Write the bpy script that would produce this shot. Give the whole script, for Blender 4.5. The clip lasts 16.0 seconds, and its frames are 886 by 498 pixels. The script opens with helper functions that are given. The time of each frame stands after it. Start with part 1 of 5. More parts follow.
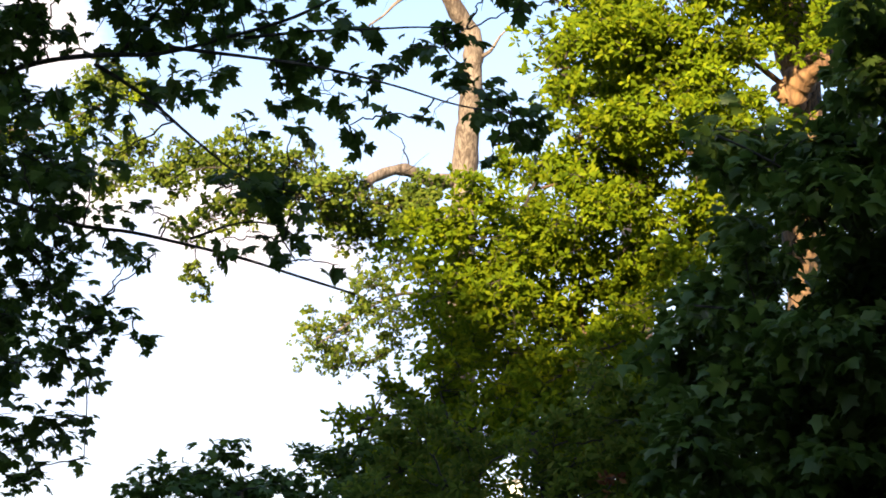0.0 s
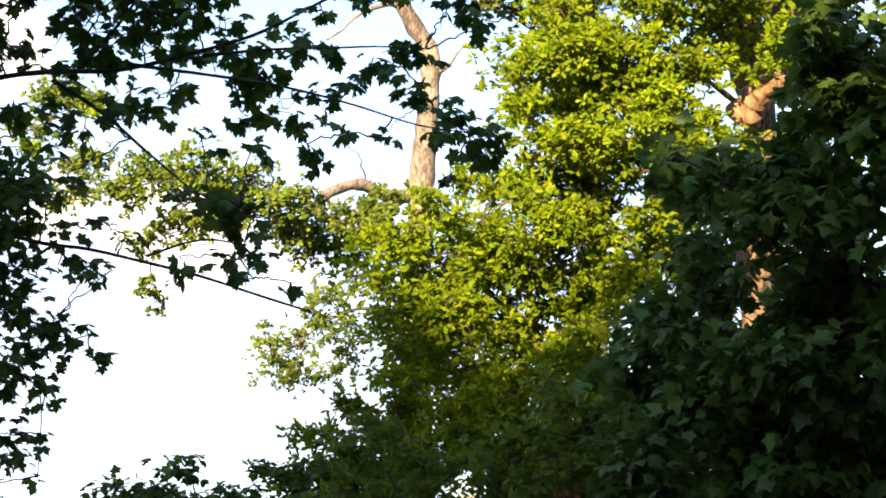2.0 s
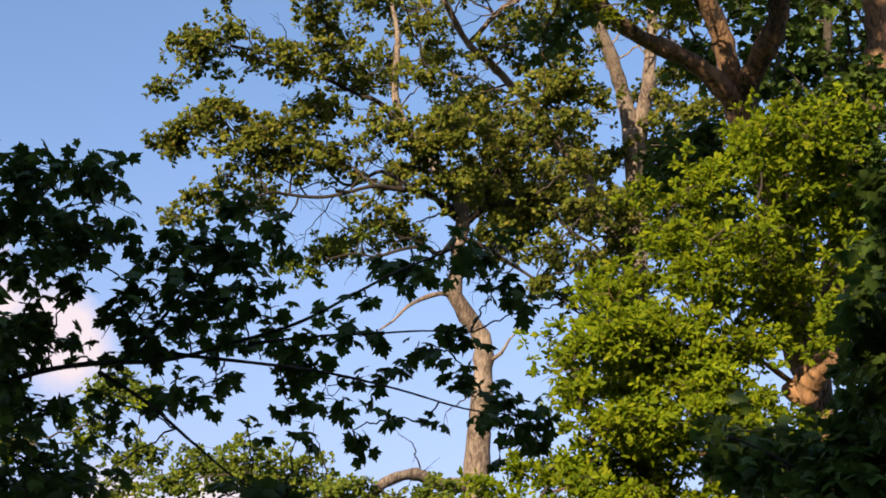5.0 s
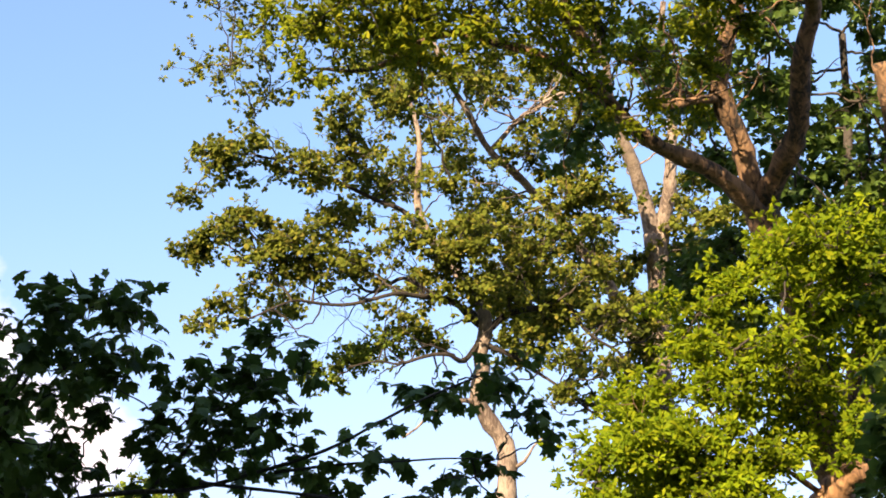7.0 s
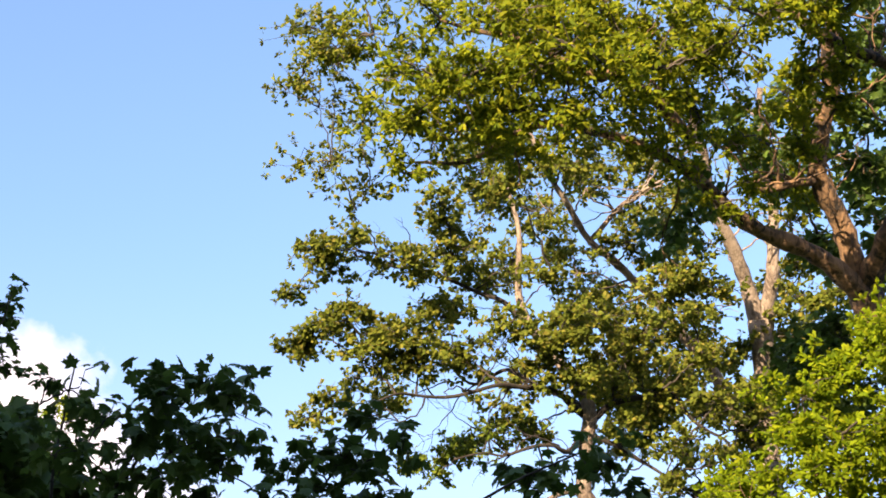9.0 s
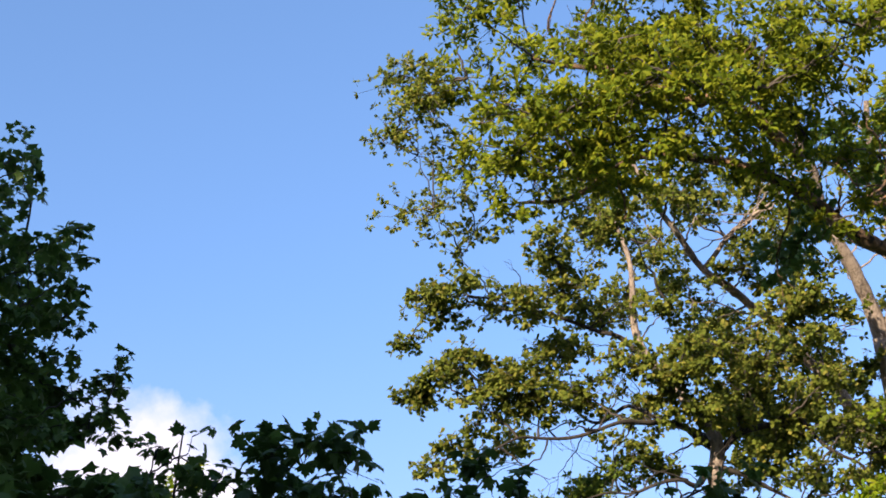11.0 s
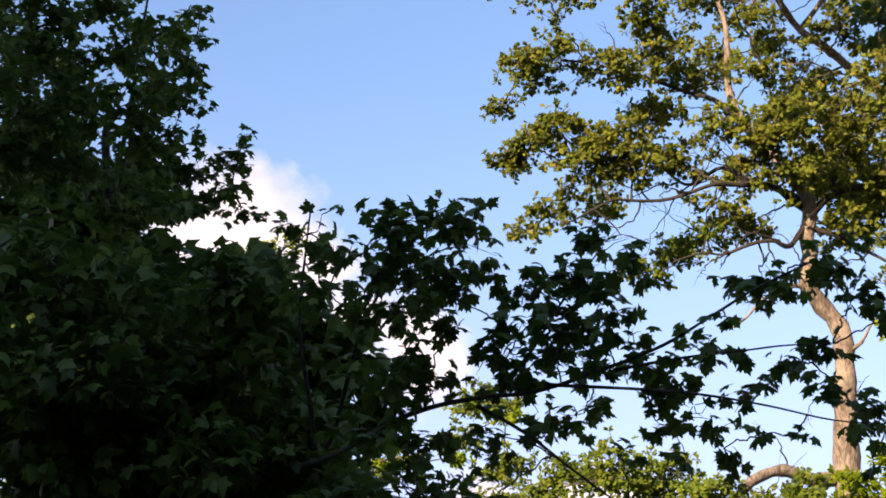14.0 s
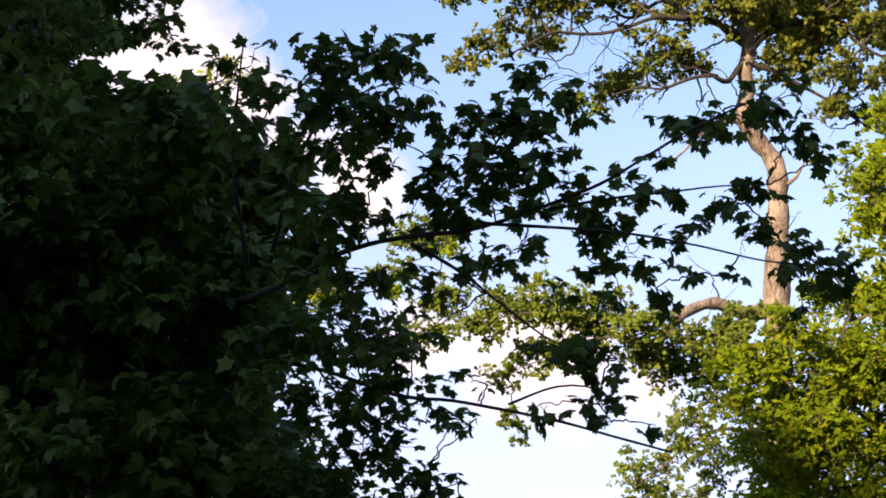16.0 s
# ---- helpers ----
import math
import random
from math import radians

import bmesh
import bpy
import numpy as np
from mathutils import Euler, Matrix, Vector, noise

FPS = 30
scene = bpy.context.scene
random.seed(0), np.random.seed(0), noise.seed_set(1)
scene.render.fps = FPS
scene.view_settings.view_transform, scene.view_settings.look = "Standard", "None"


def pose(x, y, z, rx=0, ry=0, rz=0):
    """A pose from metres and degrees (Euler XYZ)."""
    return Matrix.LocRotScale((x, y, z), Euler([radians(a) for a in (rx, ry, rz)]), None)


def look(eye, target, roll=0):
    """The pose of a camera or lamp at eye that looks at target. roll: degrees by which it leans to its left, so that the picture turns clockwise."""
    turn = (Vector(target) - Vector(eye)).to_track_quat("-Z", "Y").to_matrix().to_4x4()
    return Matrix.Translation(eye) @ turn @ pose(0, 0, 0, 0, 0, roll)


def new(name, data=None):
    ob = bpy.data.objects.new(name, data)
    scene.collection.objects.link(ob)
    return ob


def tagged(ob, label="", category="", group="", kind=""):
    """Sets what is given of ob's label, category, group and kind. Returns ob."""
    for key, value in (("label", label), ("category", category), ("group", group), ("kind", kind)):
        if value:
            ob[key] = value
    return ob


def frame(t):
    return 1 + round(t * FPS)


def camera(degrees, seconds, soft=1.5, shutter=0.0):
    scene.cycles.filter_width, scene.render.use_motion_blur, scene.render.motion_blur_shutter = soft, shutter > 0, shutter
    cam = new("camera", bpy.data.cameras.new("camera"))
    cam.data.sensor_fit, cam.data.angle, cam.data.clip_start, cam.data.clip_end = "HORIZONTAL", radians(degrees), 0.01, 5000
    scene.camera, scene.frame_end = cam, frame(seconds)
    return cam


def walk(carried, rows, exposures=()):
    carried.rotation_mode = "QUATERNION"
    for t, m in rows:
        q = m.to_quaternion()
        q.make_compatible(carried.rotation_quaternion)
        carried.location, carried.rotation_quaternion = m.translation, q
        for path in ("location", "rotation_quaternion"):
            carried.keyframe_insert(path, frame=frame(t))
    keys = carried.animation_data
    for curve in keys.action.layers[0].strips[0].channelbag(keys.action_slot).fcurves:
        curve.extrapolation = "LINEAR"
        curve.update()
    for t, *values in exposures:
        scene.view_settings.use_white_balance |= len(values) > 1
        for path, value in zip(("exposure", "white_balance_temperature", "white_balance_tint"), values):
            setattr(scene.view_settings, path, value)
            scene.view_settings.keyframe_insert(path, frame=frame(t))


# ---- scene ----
# ---- camera: carried by hand, almost on one spot, looking up into the trees ----
cam = camera(32.38, 16.0, soft=1.75)

# seconds, place (m), yaw to the left, pitch up, roll (degrees)
PATH = [
    (0, -0.004, 0.006, 1.598, 2.53, 15.97, -0.30),
    (0.5, 0.004, 0.003, 1.587, 1.95, 14.46, -0.23),
    (1, -0.020, 0.041, 1.624, 1.23, 14.14, -0.21),
    (1.5, -0.018, 0.018, 1.622, 0.96, 15.09, -0.28),
    (2, -0.011, -0.021, 1.616, 0.80, 16.48, -0.44),
    (2.5, 0.001, -0.038, 1.601, 1.12, 17.54, -0.75),
    (3, -0.006, 0.016, 1.598, 1.62, 19.34, -0.72),
    (3.5, -0.003, 0.041, 1.606, 2.24, 21.03, -0.56),
    (4, -0.001, 0.026, 1.607, 2.44, 23.19, -0.55),
    (4.2, 0.010, 0.005, 1.610, 2.53, 24.35, -0.64),
    (6.3, 0.038, 0.184, 1.628, 3.21, 29.07, -0.99),
    (6.5, 0.035, 0.154, 1.637, 2.96, 29.45, -1.08),
    (7, 0.022, -0.036, 1.720, 3.79, 31.07, -0.77),
    (7.5, 0.016, -0.240, 1.723, 4.50, 31.59, -0.60),
    (8, 0.002, -0.256, 1.662, 4.77, 32.08, -0.54),
    (8.5, 0.047, -0.199, 1.609, 7.21, 33.62, -0.14),
    (9, 0.067, -0.101, 1.589, 8.39, 34.67, 0.47),
    (9.2, 0.063, -0.070, 1.605, 8.85, 34.60, 0.80),
    (11.3, 0.101, 0.097, 1.686, 15.07, 36.43, -0.74),
    (11.5, 0.100, 0.118, 1.684, 16.43, 36.22, -0.14),
    (12, 0.099, -0.014, 1.674, 17.47, 35.13, 0.62),
    (12.5, 0.091, -0.188, 1.650, 18.15, 32.89, 2.06),
    (13, 0.073, -0.321, 1.615, 18.09, 30.79, 1.72),
    (13.5, 0.040, -0.184, 1.615, 17.84, 28.76, 0.94),
    (14, 0.024, -0.273, 1.624, 17.34, 27.27, 0.78),
    (14.5, 0.017, -0.195, 1.654, 17.11, 26.28, 1.08),
    (15, 0.025, -0.255, 1.682, 16.24, 24.49, 1.13),
    (15.5, 0.027, -0.286, 1.678, 15.06, 22.96, 0.77),
    (16, 0.031, -0.236, 1.682, 14.75, 20.92, 0.22),
]


def carried_pose(x, y, z, yaw, pitch, roll):
    return pose(x, y, z, 90 + pitch, 0, yaw) @ pose(0, 0, 0, 0, 0, roll)


walk(cam, [(t, carried_pose(*row)) for t, *row in PATH], exposures=[
    (0.0, 1.98, 7000, 14), (1.0, 2.32, 7050, 14), (1.5, 2.34, 7050, 14), (2.5, 2.32, 7100, 14), (3.0, 1.9, 7000, 15), (3.6, 1.36, 6850, 19), (4.2, 1.1, 6700, 20),
    (6.3, 1.5, 6800, 19), (7.0, 1.95, 7050, 20), (9.2, 2.0, 7000, 19), (11.3, 1.42, 6000, 18), (12.0, 1.12, 5950, 17), (12.6, 1.04, 6000, 17),
    (13.3, 1.35, 6550, 20), (14.5, 1.64, 7000, 23), (16.0, 1.6, 6950, 24)])

# ---- world, sun ----
SUN_EL, SUN_AZ = 11.5, 198.0  # degrees; azimuth clockwise from +y: low, behind the viewer
world = bpy.data.worlds.new("evening_sky")
scene.world = world
world.use_nodes = True
wn, wl = world.node_tree.nodes, world.node_tree.links
wn.clear()
w_out = wn.new("ShaderNodeOutputWorld")
w_bg = wn.new("ShaderNodeBackground")
w_sky = wn.new("ShaderNodeTexSky")
w_sky.sky_type = "NISHITA"
w_sky.sun_disc = False
w_sky.sun_elevation, w_sky.sun_rotation = radians(SUN_EL), radians(SUN_AZ)
w_sky.air_density, w_sky.dust_density, w_sky.ozone_density = 1.0, 0.5, 2.6
w_bg.inputs["Strength"].default_value = 0.14
w_coord = wn.new("ShaderNodeTexCoord")
w_noise = wn.new("ShaderNodeTexNoise")
w_noise.inputs["Scale"].default_value, w_noise.inputs["Detail"].default_value = 14.0, 7.0
w_noise.inputs["Roughness"].default_value = 0.55
wl.new(w_coord.outputs["Generated"], w_noise.inputs["Vector"])


def world_math(op, a, b):
    n = wn.new("ShaderNodeMath")
    n.operation = op
    for socket, v in zip(n.inputs, (a, b)):
        if isinstance(v, float):
            socket.default_value = v
        else:
            wl.new(v, socket)
    return n.outputs[0]


# heaps of evening cloud: azimuth to the left, elevation, half width (degrees)
puff = None
for az, el, wide in ((26.5, 27.5, 3.6), (23.0, 26.3, 2.2), (18.4, 23.6, 2.3), (21.0, 24.2, 1.8), (12.6, 17.2, 2.4), (9.6, 16.4, 2.3),
                     (6.8, 15.6, 1.9), (15.5, 17.6, 2.0), (30.5, 22.0, 5.0), (24.0, 19.0, 3.0), (-40.0, 20.0, 9.0), (60.0, 25.0, 9.0)):
    c = Vector((-math.sin(radians(az)) * math.cos(radians(el)), math.cos(radians(az)) * math.cos(radians(el)), math.sin(radians(el))))
    d = wn.new("ShaderNodeVectorMath")
    d.operation = "DISTANCE"
    wl.new(w_coord.outputs["Generated"], d.inputs[0])
    d.inputs[1].default_value = c
    one = world_math("SUBTRACT", 1.0, world_math("DIVIDE", d.outputs["Value"], radians(wide)))
    puff = one if puff is None else world_math("MAXIMUM", puff, one)
lumps = world_math("MULTIPLY", world_math("SUBTRACT", w_noise.outputs["Fac"], 0.5), 2.2)
w_ramp = wn.new("ShaderNodeValToRGB")
w_ramp.color_ramp.elements[0].position, w_ramp.color_ramp.elements[1].position = 0.02, 0.62
wl.new(world_math("ADD", puff, lumps), w_ramp.inputs["Fac"])
# thin evening haze, thicker towards the horizon
w_sep = wn.new("ShaderNodeSeparateXYZ")
wl.new(w_coord.outputs["Generated"], w_sep.inputs[0])
w_low = wn.new("ShaderNodeMapRange")
w_low.interpolation_type = "SMOOTHSTEP"
for socket, v in (("From Min", 0.10), ("From Max", 0.58), ("To Min", 0.66), ("To Max", 0.0)):
    w_low.inputs[socket].default_value = v
wl.new(w_sep.outputs["Z"], w_low.inputs["Value"])
w_haze = wn.new("ShaderNodeMix")
w_haze.data_type = "RGBA"
wl.new(w_low.outputs["Result"], w_haze.inputs["Factor"])
wl.new(w_sky.outputs["Color"], w_haze.inputs[6])
w_haze.inputs[7].default_value = (2.05, 1.88, 2.5, 1)
w_mix = wn.new("ShaderNodeMix")
w_mix.data_type = "RGBA"
wl.new(w_ramp.outputs["Color"], w_mix.inputs["Factor"])
wl.new(w_haze.outputs[2], w_mix.inputs[6])
w_mix.inputs[7].default_value = (3.0, 2.78, 2.9, 1)
wl.new(w_mix.outputs[2], w_bg.inputs["Color"])
wl.new(w_bg.outputs["Background"], w_out.inputs["Surface"])

sun = new("sun", bpy.data.lights.new("sun", "SUN"))
sun.data.energy, sun.data.angle, sun.data.color = 5.0, radians(0.6), (1.0, 0.83, 0.54)
sun.matrix_world = look((math.sin(radians(SUN_AZ)) * 60, math.cos(radians(SUN_AZ)) * 60, 60 * math.tan(radians(SUN_EL))), (0, 0, 0))


# ---- materials ----
def nodes_of(name):
    m = bpy.data.materials.new(name)
    m.use_nodes = True
    t = m.node_tree
    t.nodes.clear()
    return m, t.nodes, t.links


def leaf_material(name, dark, light, warm, through_light=0.4, rough=0.5, gloss=0.25):
    """Leaves: each its own green, spotted, glossy on the face and letting light through."""
    m, n, l = nodes_of(name)
    out, mix = n.new("ShaderNodeOutputMaterial"), n.new("ShaderNodeMixShader")
    bsdf, trans = n.new("ShaderNodeBsdfPrincipled"), n.new("ShaderNodeBsdfTranslucent")
    geo, info, add = n.new("ShaderNodeNewGeometry"), n.new("ShaderNodeObjectInfo"), n.new("ShaderNodeMath")
    add.operation = "ADD"
    l.new(geo.outputs["Random Per Island"], add.inputs[0])
    l.new(info.outputs["Random"], add.inputs[1])
    fract = n.new("ShaderNodeMath")
    fract.operation = "FRACT"
    l.new(add.outputs[0], fract.inputs[0])
    ramp = n.new("ShaderNodeValToRGB")
    e = ramp.color_ramp.elements
    e[0].position, e[0].color = 0.0, (*dark, 1)
    e[1].position, e[1].color = 0.72, (*light, 1)
    w = e.new(1.0)
    w.color = (*warm, 1)
    l.new(fract.outputs[0], ramp.inputs["Fac"])
    noise_t = n.new("ShaderNodeTexNoise")
    noise_t.inputs["Scale"].default_value, noise_t.inputs["Detail"].default_value = 1.8, 4.0
    l.new(geo.outputs["Position"], noise_t.inputs["Vector"])
    shade = n.new("ShaderNodeMapRange")
    shade.inputs["From Min"].default_value, shade.inputs["From Max"].default_value = 0.3, 0.7
    shade.inputs["To Min"].default_value, shade.inputs["To Max"].default_value = 0.62, 1.3
    l.new(noise_t.outputs["Fac"], shade.inputs["Value"])
    mul = n.new("ShaderNodeVectorMath")
    mul.operation = "SCALE"
    l.new(ramp.outputs["Color"], mul.inputs[0])
    l.new(shade.outputs["Result"], mul.inputs["Scale"])
    l.new(mul.outputs[0], bsdf.inputs["Base Color"])
    l.new(mul.outputs[0], trans.inputs["Color"])
    bsdf.inputs["Roughness"].default_value = rough
    bsdf.inputs["Specular IOR Level"].default_value = gloss
    mix.inputs[0].default_value = through_light
    l.new(bsdf.outputs[0], mix.inputs[1])
    l.new(trans.outputs[0], mix.inputs[2])
    l.new(mix.outputs[0], out.inputs["Surface"])
    return m


def bark_material(name, dark, light, scale=7.0, bump=0.6):
    """Bark: long upright furrows, blotches and fine grain."""
    m, n, l = nodes_of(name)
    out, bsdf = n.new("ShaderNodeOutputMaterial"), n.new("ShaderNodeBsdfPrincipled")
    coord, mapping = n.new("ShaderNodeTexCoord"), n.new("ShaderNodeMapping")
    mapping.inputs["Scale"].default_value = (1, 1, 0.22)
    l.new(coord.outputs["Object"], mapping.inputs["Vector"])
    furrow, blotch = n.new("ShaderNodeTexNoise"), n.new("ShaderNodeTexNoise")
    furrow.inputs["Scale"].default_value, furrow.inputs["Detail"].default_value = scale * 2.2, 8.0
    furrow.inputs["Roughness"].default_value, furrow.inputs["Distortion"].default_value = 0.65, 0.8
    blotch.inputs["Scale"].default_value, blotch.inputs["Detail"].default_value = 1.6, 4.0
    l.new(mapping.outputs[0], furrow.inputs["Vector"])
    l.new(coord.outputs["Object"], blotch.inputs["Vector"])
    mean = n.new("ShaderNodeMath")
    mean.operation = "MULTIPLY_ADD"
    l.new(furrow.outputs["Fac"], mean.inputs[0])
    mean.inputs[1].default_value = 0.65
    half = n.new("ShaderNodeMath")
    half.operation = "MULTIPLY"
    l.new(blotch.outputs["Fac"], half.inputs[0])
    half.inputs[1].default_value = 0.4
    l.new(half.outputs[0], mean.inputs[2])
    ramp = n.new("ShaderNodeValToRGB")
    ramp.color_ramp.elements[0].position, ramp.color_ramp.elements[0].color = 0.43, (*dark, 1)
    ramp.color_ramp.elements[1].position, ramp.color_ramp.elements[1].color = 0.60, (*light, 1)
    l.new(mean.outputs[0], ramp.inputs["Fac"])
    l.new(ramp.outputs["Color"], bsdf.inputs["Base Color"])
    bsdf.inputs["Roughness"].default_value = 0.9
    b = n.new("ShaderNodeBump")
    b.inputs["Strength"].default_value, b.inputs["Distance"].default_value = bump, 0.04
    l.new(furrow.outputs["Fac"], b.inputs["Height"])
    l.new(b.outputs[0], bsdf.inputs["Normal"])
    l.new(bsdf.outputs[0], out.inputs["Surface"])
    return m


def plain_material(name, a, b, scale, rough, bump=0.2, metal=0.0):
    """A surface with blotches and grain between two colours."""
    m, n, l = nodes_of(name)
    out, bsdf = n.new("ShaderNodeOutputMaterial"), n.new("ShaderNodeBsdfPrincipled")
    coord, big, fine = n.new("ShaderNodeTexCoord"), n.new("ShaderNodeTexNoise"), n.new("ShaderNodeTexNoise")
    big.inputs["Scale"].default_value, big.inputs["Detail"].default_value = scale, 5.0
    fine.inputs["Scale"].default_value, fine.inputs["Detail"].default_value = scale * 18, 4.0
    ramp = n.new("ShaderNodeValToRGB")
    ramp.color_ramp.elements[0].position, ramp.color_ramp.elements[0].color = 0.35, (*a, 1)
    ramp.color_ramp.elements[1].position, ramp.color_ramp.elements[1].color = 0.68, (*b, 1)
    for t in (big, fine):
        l.new(coord.outputs["Object"], t.inputs["Vector"])
    mixed = n.new("ShaderNodeMath")
    mixed.operation = "MULTIPLY_ADD"
    l.new(fine.outputs["Fac"], mixed.inputs[0])
    mixed.inputs[1].default_value = 0.4
    part_big = n.new("ShaderNodeMath")
    part_big.operation = "MULTIPLY"
    l.new(big.outputs["Fac"], part_big.inputs[0])
    part_big.inputs[1].default_value = 0.6
    l.new(part_big.outputs[0], mixed.inputs[2])
    l.new(mixed.outputs[0], ramp.inputs["Fac"])
    l.new(ramp.outputs["Color"], bsdf.inputs["Base Color"])
    bsdf.inputs["Roughness"].default_value, bsdf.inputs["Metallic"].default_value = rough, metal
    bp = n.new("ShaderNodeBump")
    bp.inputs["Strength"].default_value, bp.inputs["Distance"].default_value = bump, 0.02
    l.new(fine.outputs["Fac"], bp.inputs["Height"])
    l.new(bp.outputs[0], bsdf.inputs["Normal"])
    l.new(bsdf.outputs[0], out.inputs["Surface"])
    return m


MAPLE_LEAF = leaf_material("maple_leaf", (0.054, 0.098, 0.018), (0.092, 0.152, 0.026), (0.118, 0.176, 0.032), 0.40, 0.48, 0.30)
FRESH_LEAF = leaf_material("fresh_leaf", (0.072, 0.118, 0.018), (0.158, 0.210, 0.028), (0.200, 0.214, 0.034), 0.52, 0.6, 0.06)
OAK_LEAF = leaf_material("oak_leaf", (0.084, 0.126, 0.010), (0.196, 0.228, 0.013), (0.256, 0.252, 0.016), 0.54, 0.6, 0.06)
ASH_LEAF = leaf_material("ash_leaf", (0.074, 0.100, 0.016), (0.162, 0.186, 0.026), (0.228, 0.196, 0.040), 0.52, 0.6, 0.06)
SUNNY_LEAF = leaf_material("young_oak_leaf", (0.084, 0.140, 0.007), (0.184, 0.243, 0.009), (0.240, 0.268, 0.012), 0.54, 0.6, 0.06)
MAPLE_BARK = bark_material("maple_bark", (0.022, 0.018, 0.015), (0.07, 0.058, 0.048), 14.0, 0.4)
PALE_BARK = bark_material("pale_bark", (0.066, 0.046, 0.037), (0.25, 0.200, 0.164), 9.0, 0.8)
# near-black: leaf shade on the far tree's limbs is put into this colour
SHADED_LIMB_BARK = bark_material("shaded_limb_bark", (0.007, 0.005, 0.004), (0.030, 0.022, 0.016), 9.0, 0.7)
OAK_BARK = bark_material("oak_bark", (0.010, 0.007, 0.005), (0.20, 0.115, 0.060), 6.0, 1.0)
# lighter oak bark for the stub: low sun put into the colour
SUNLIT_STUB_BARK = bark_material("sunlit_stub_bark", (0.07, 0.036, 0.020), (0.30, 0.165, 0.080), 5.0, 1.0)
TWIG_BARK = bark_material("twig_bark", (0.02, 0.016, 0.012), (0.065, 0.05, 0.038), 20.0, 0.2)
GRASS = plain_material("grass", (0.03, 0.055, 0.012), (0.07, 0.105, 0.025), 0.6, 0.95, 0.5)
RENDER_WHITE = plain_material("white_house_render", (0.72, 0.70, 0.66), (0.82, 0.80, 0.76), 0.7, 0.85)
RENDER_GREY = plain_material("grey_house_render", (0.30, 0.28, 0.25), (0.38, 0.36, 0.33), 0.5, 0.9)
ROOF_TILE = plain_material("dark_roof_tile", (0.05, 0.035, 0.03), (0.09, 0.065, 0.055), 2.0, 0.8, 0.6)
PAINT_WHITE = plain_material("white_window_paint", (0.74, 0.73, 0.70), (0.82, 0.81, 0.79), 3.0, 0.5)
GLASS = plain_material("dark_window_glass", (0.012, 0.014, 0.016), (0.02, 0.022, 0.025), 1.0, 0.06, 0.0)

# ---- builders ----
rng = np.random.default_rng(11)


def mesh_object(name, verts, faces, material, parent=None, label="", smooth=False):
    me = bpy.data.meshes.new(name)
    me.from_pydata(verts, [], faces)
    me.materials.append(material)
    if smooth:
        me.polygons.foreach_set("use_smooth", [True] * len(me.polygons))
    me.update()
    ob = new(name, me)
    ob.parent = parent
    if label:
        ob["label"] = label
    return ob


def bulk_triangles(name, verts, tris, material, parent, label=""):
    """One mesh out of arrays: n x 3 corners, m x 3 indices."""
    me = bpy.data.meshes.new(name)
    me.vertices.add(len(verts))
    me.vertices.foreach_set("co", np.ascontiguousarray(verts, np.float32).ravel())
    me.loops.add(tris.size)
    me.loops.foreach_set("vertex_index", np.ascontiguousarray(tris, np.int32).ravel())
    me.polygons.add(len(tris))
    me.polygons.foreach_set("loop_start", np.arange(0, tris.size, 3, dtype=np.int32))
    me.polygons.foreach_set("loop_total", np.full(len(tris), 3, np.int32))
    me.materials.append(material)
    me.update(calc_edges=True)
    ob = new(name, me)
    ob.parent = parent
    tagged(ob, label, kind="stuff")
    return ob


def empty_thing(name, place, label, category, group="", kind=""):
    ob = new(name)
    ob.location = place
    tagged(ob, label, category, group, kind)
    bpy.context.view_layer.update()
    return ob


def rest_in(ob, thing):
    """Hangs a mesh that is written in world metres under a thing."""
    ob.parent = thing
    ob.matrix_parent_inverse = Matrix.Translation(-Vector(thing.location))
    return ob


def smooth_line(points, step):
    """A Catmull-Rom line through the points."""
    p = [Vector(q) for q in points]
    p = [p[0] * 2 - p[1]] + p + [p[-1] * 2 - p[-2]]
    line = []
    for i in range(1, len(p) - 2):
        n = max(2, int((p[i + 1] - p[i]).length / step))
        for k in range(n):
            t = k / n
            line.append(0.5 * ((2 * p[i]) + (p[i + 1] - p[i - 1]) * t + (2 * p[i - 1] - 5 * p[i] + 4 * p[i + 1] - p[i + 2]) * t * t
                               + (3 * p[i] - p[i - 1] - 3 * p[i + 1] + p[i + 2]) * t ** 3))
    line.append(p[-2])
    return line


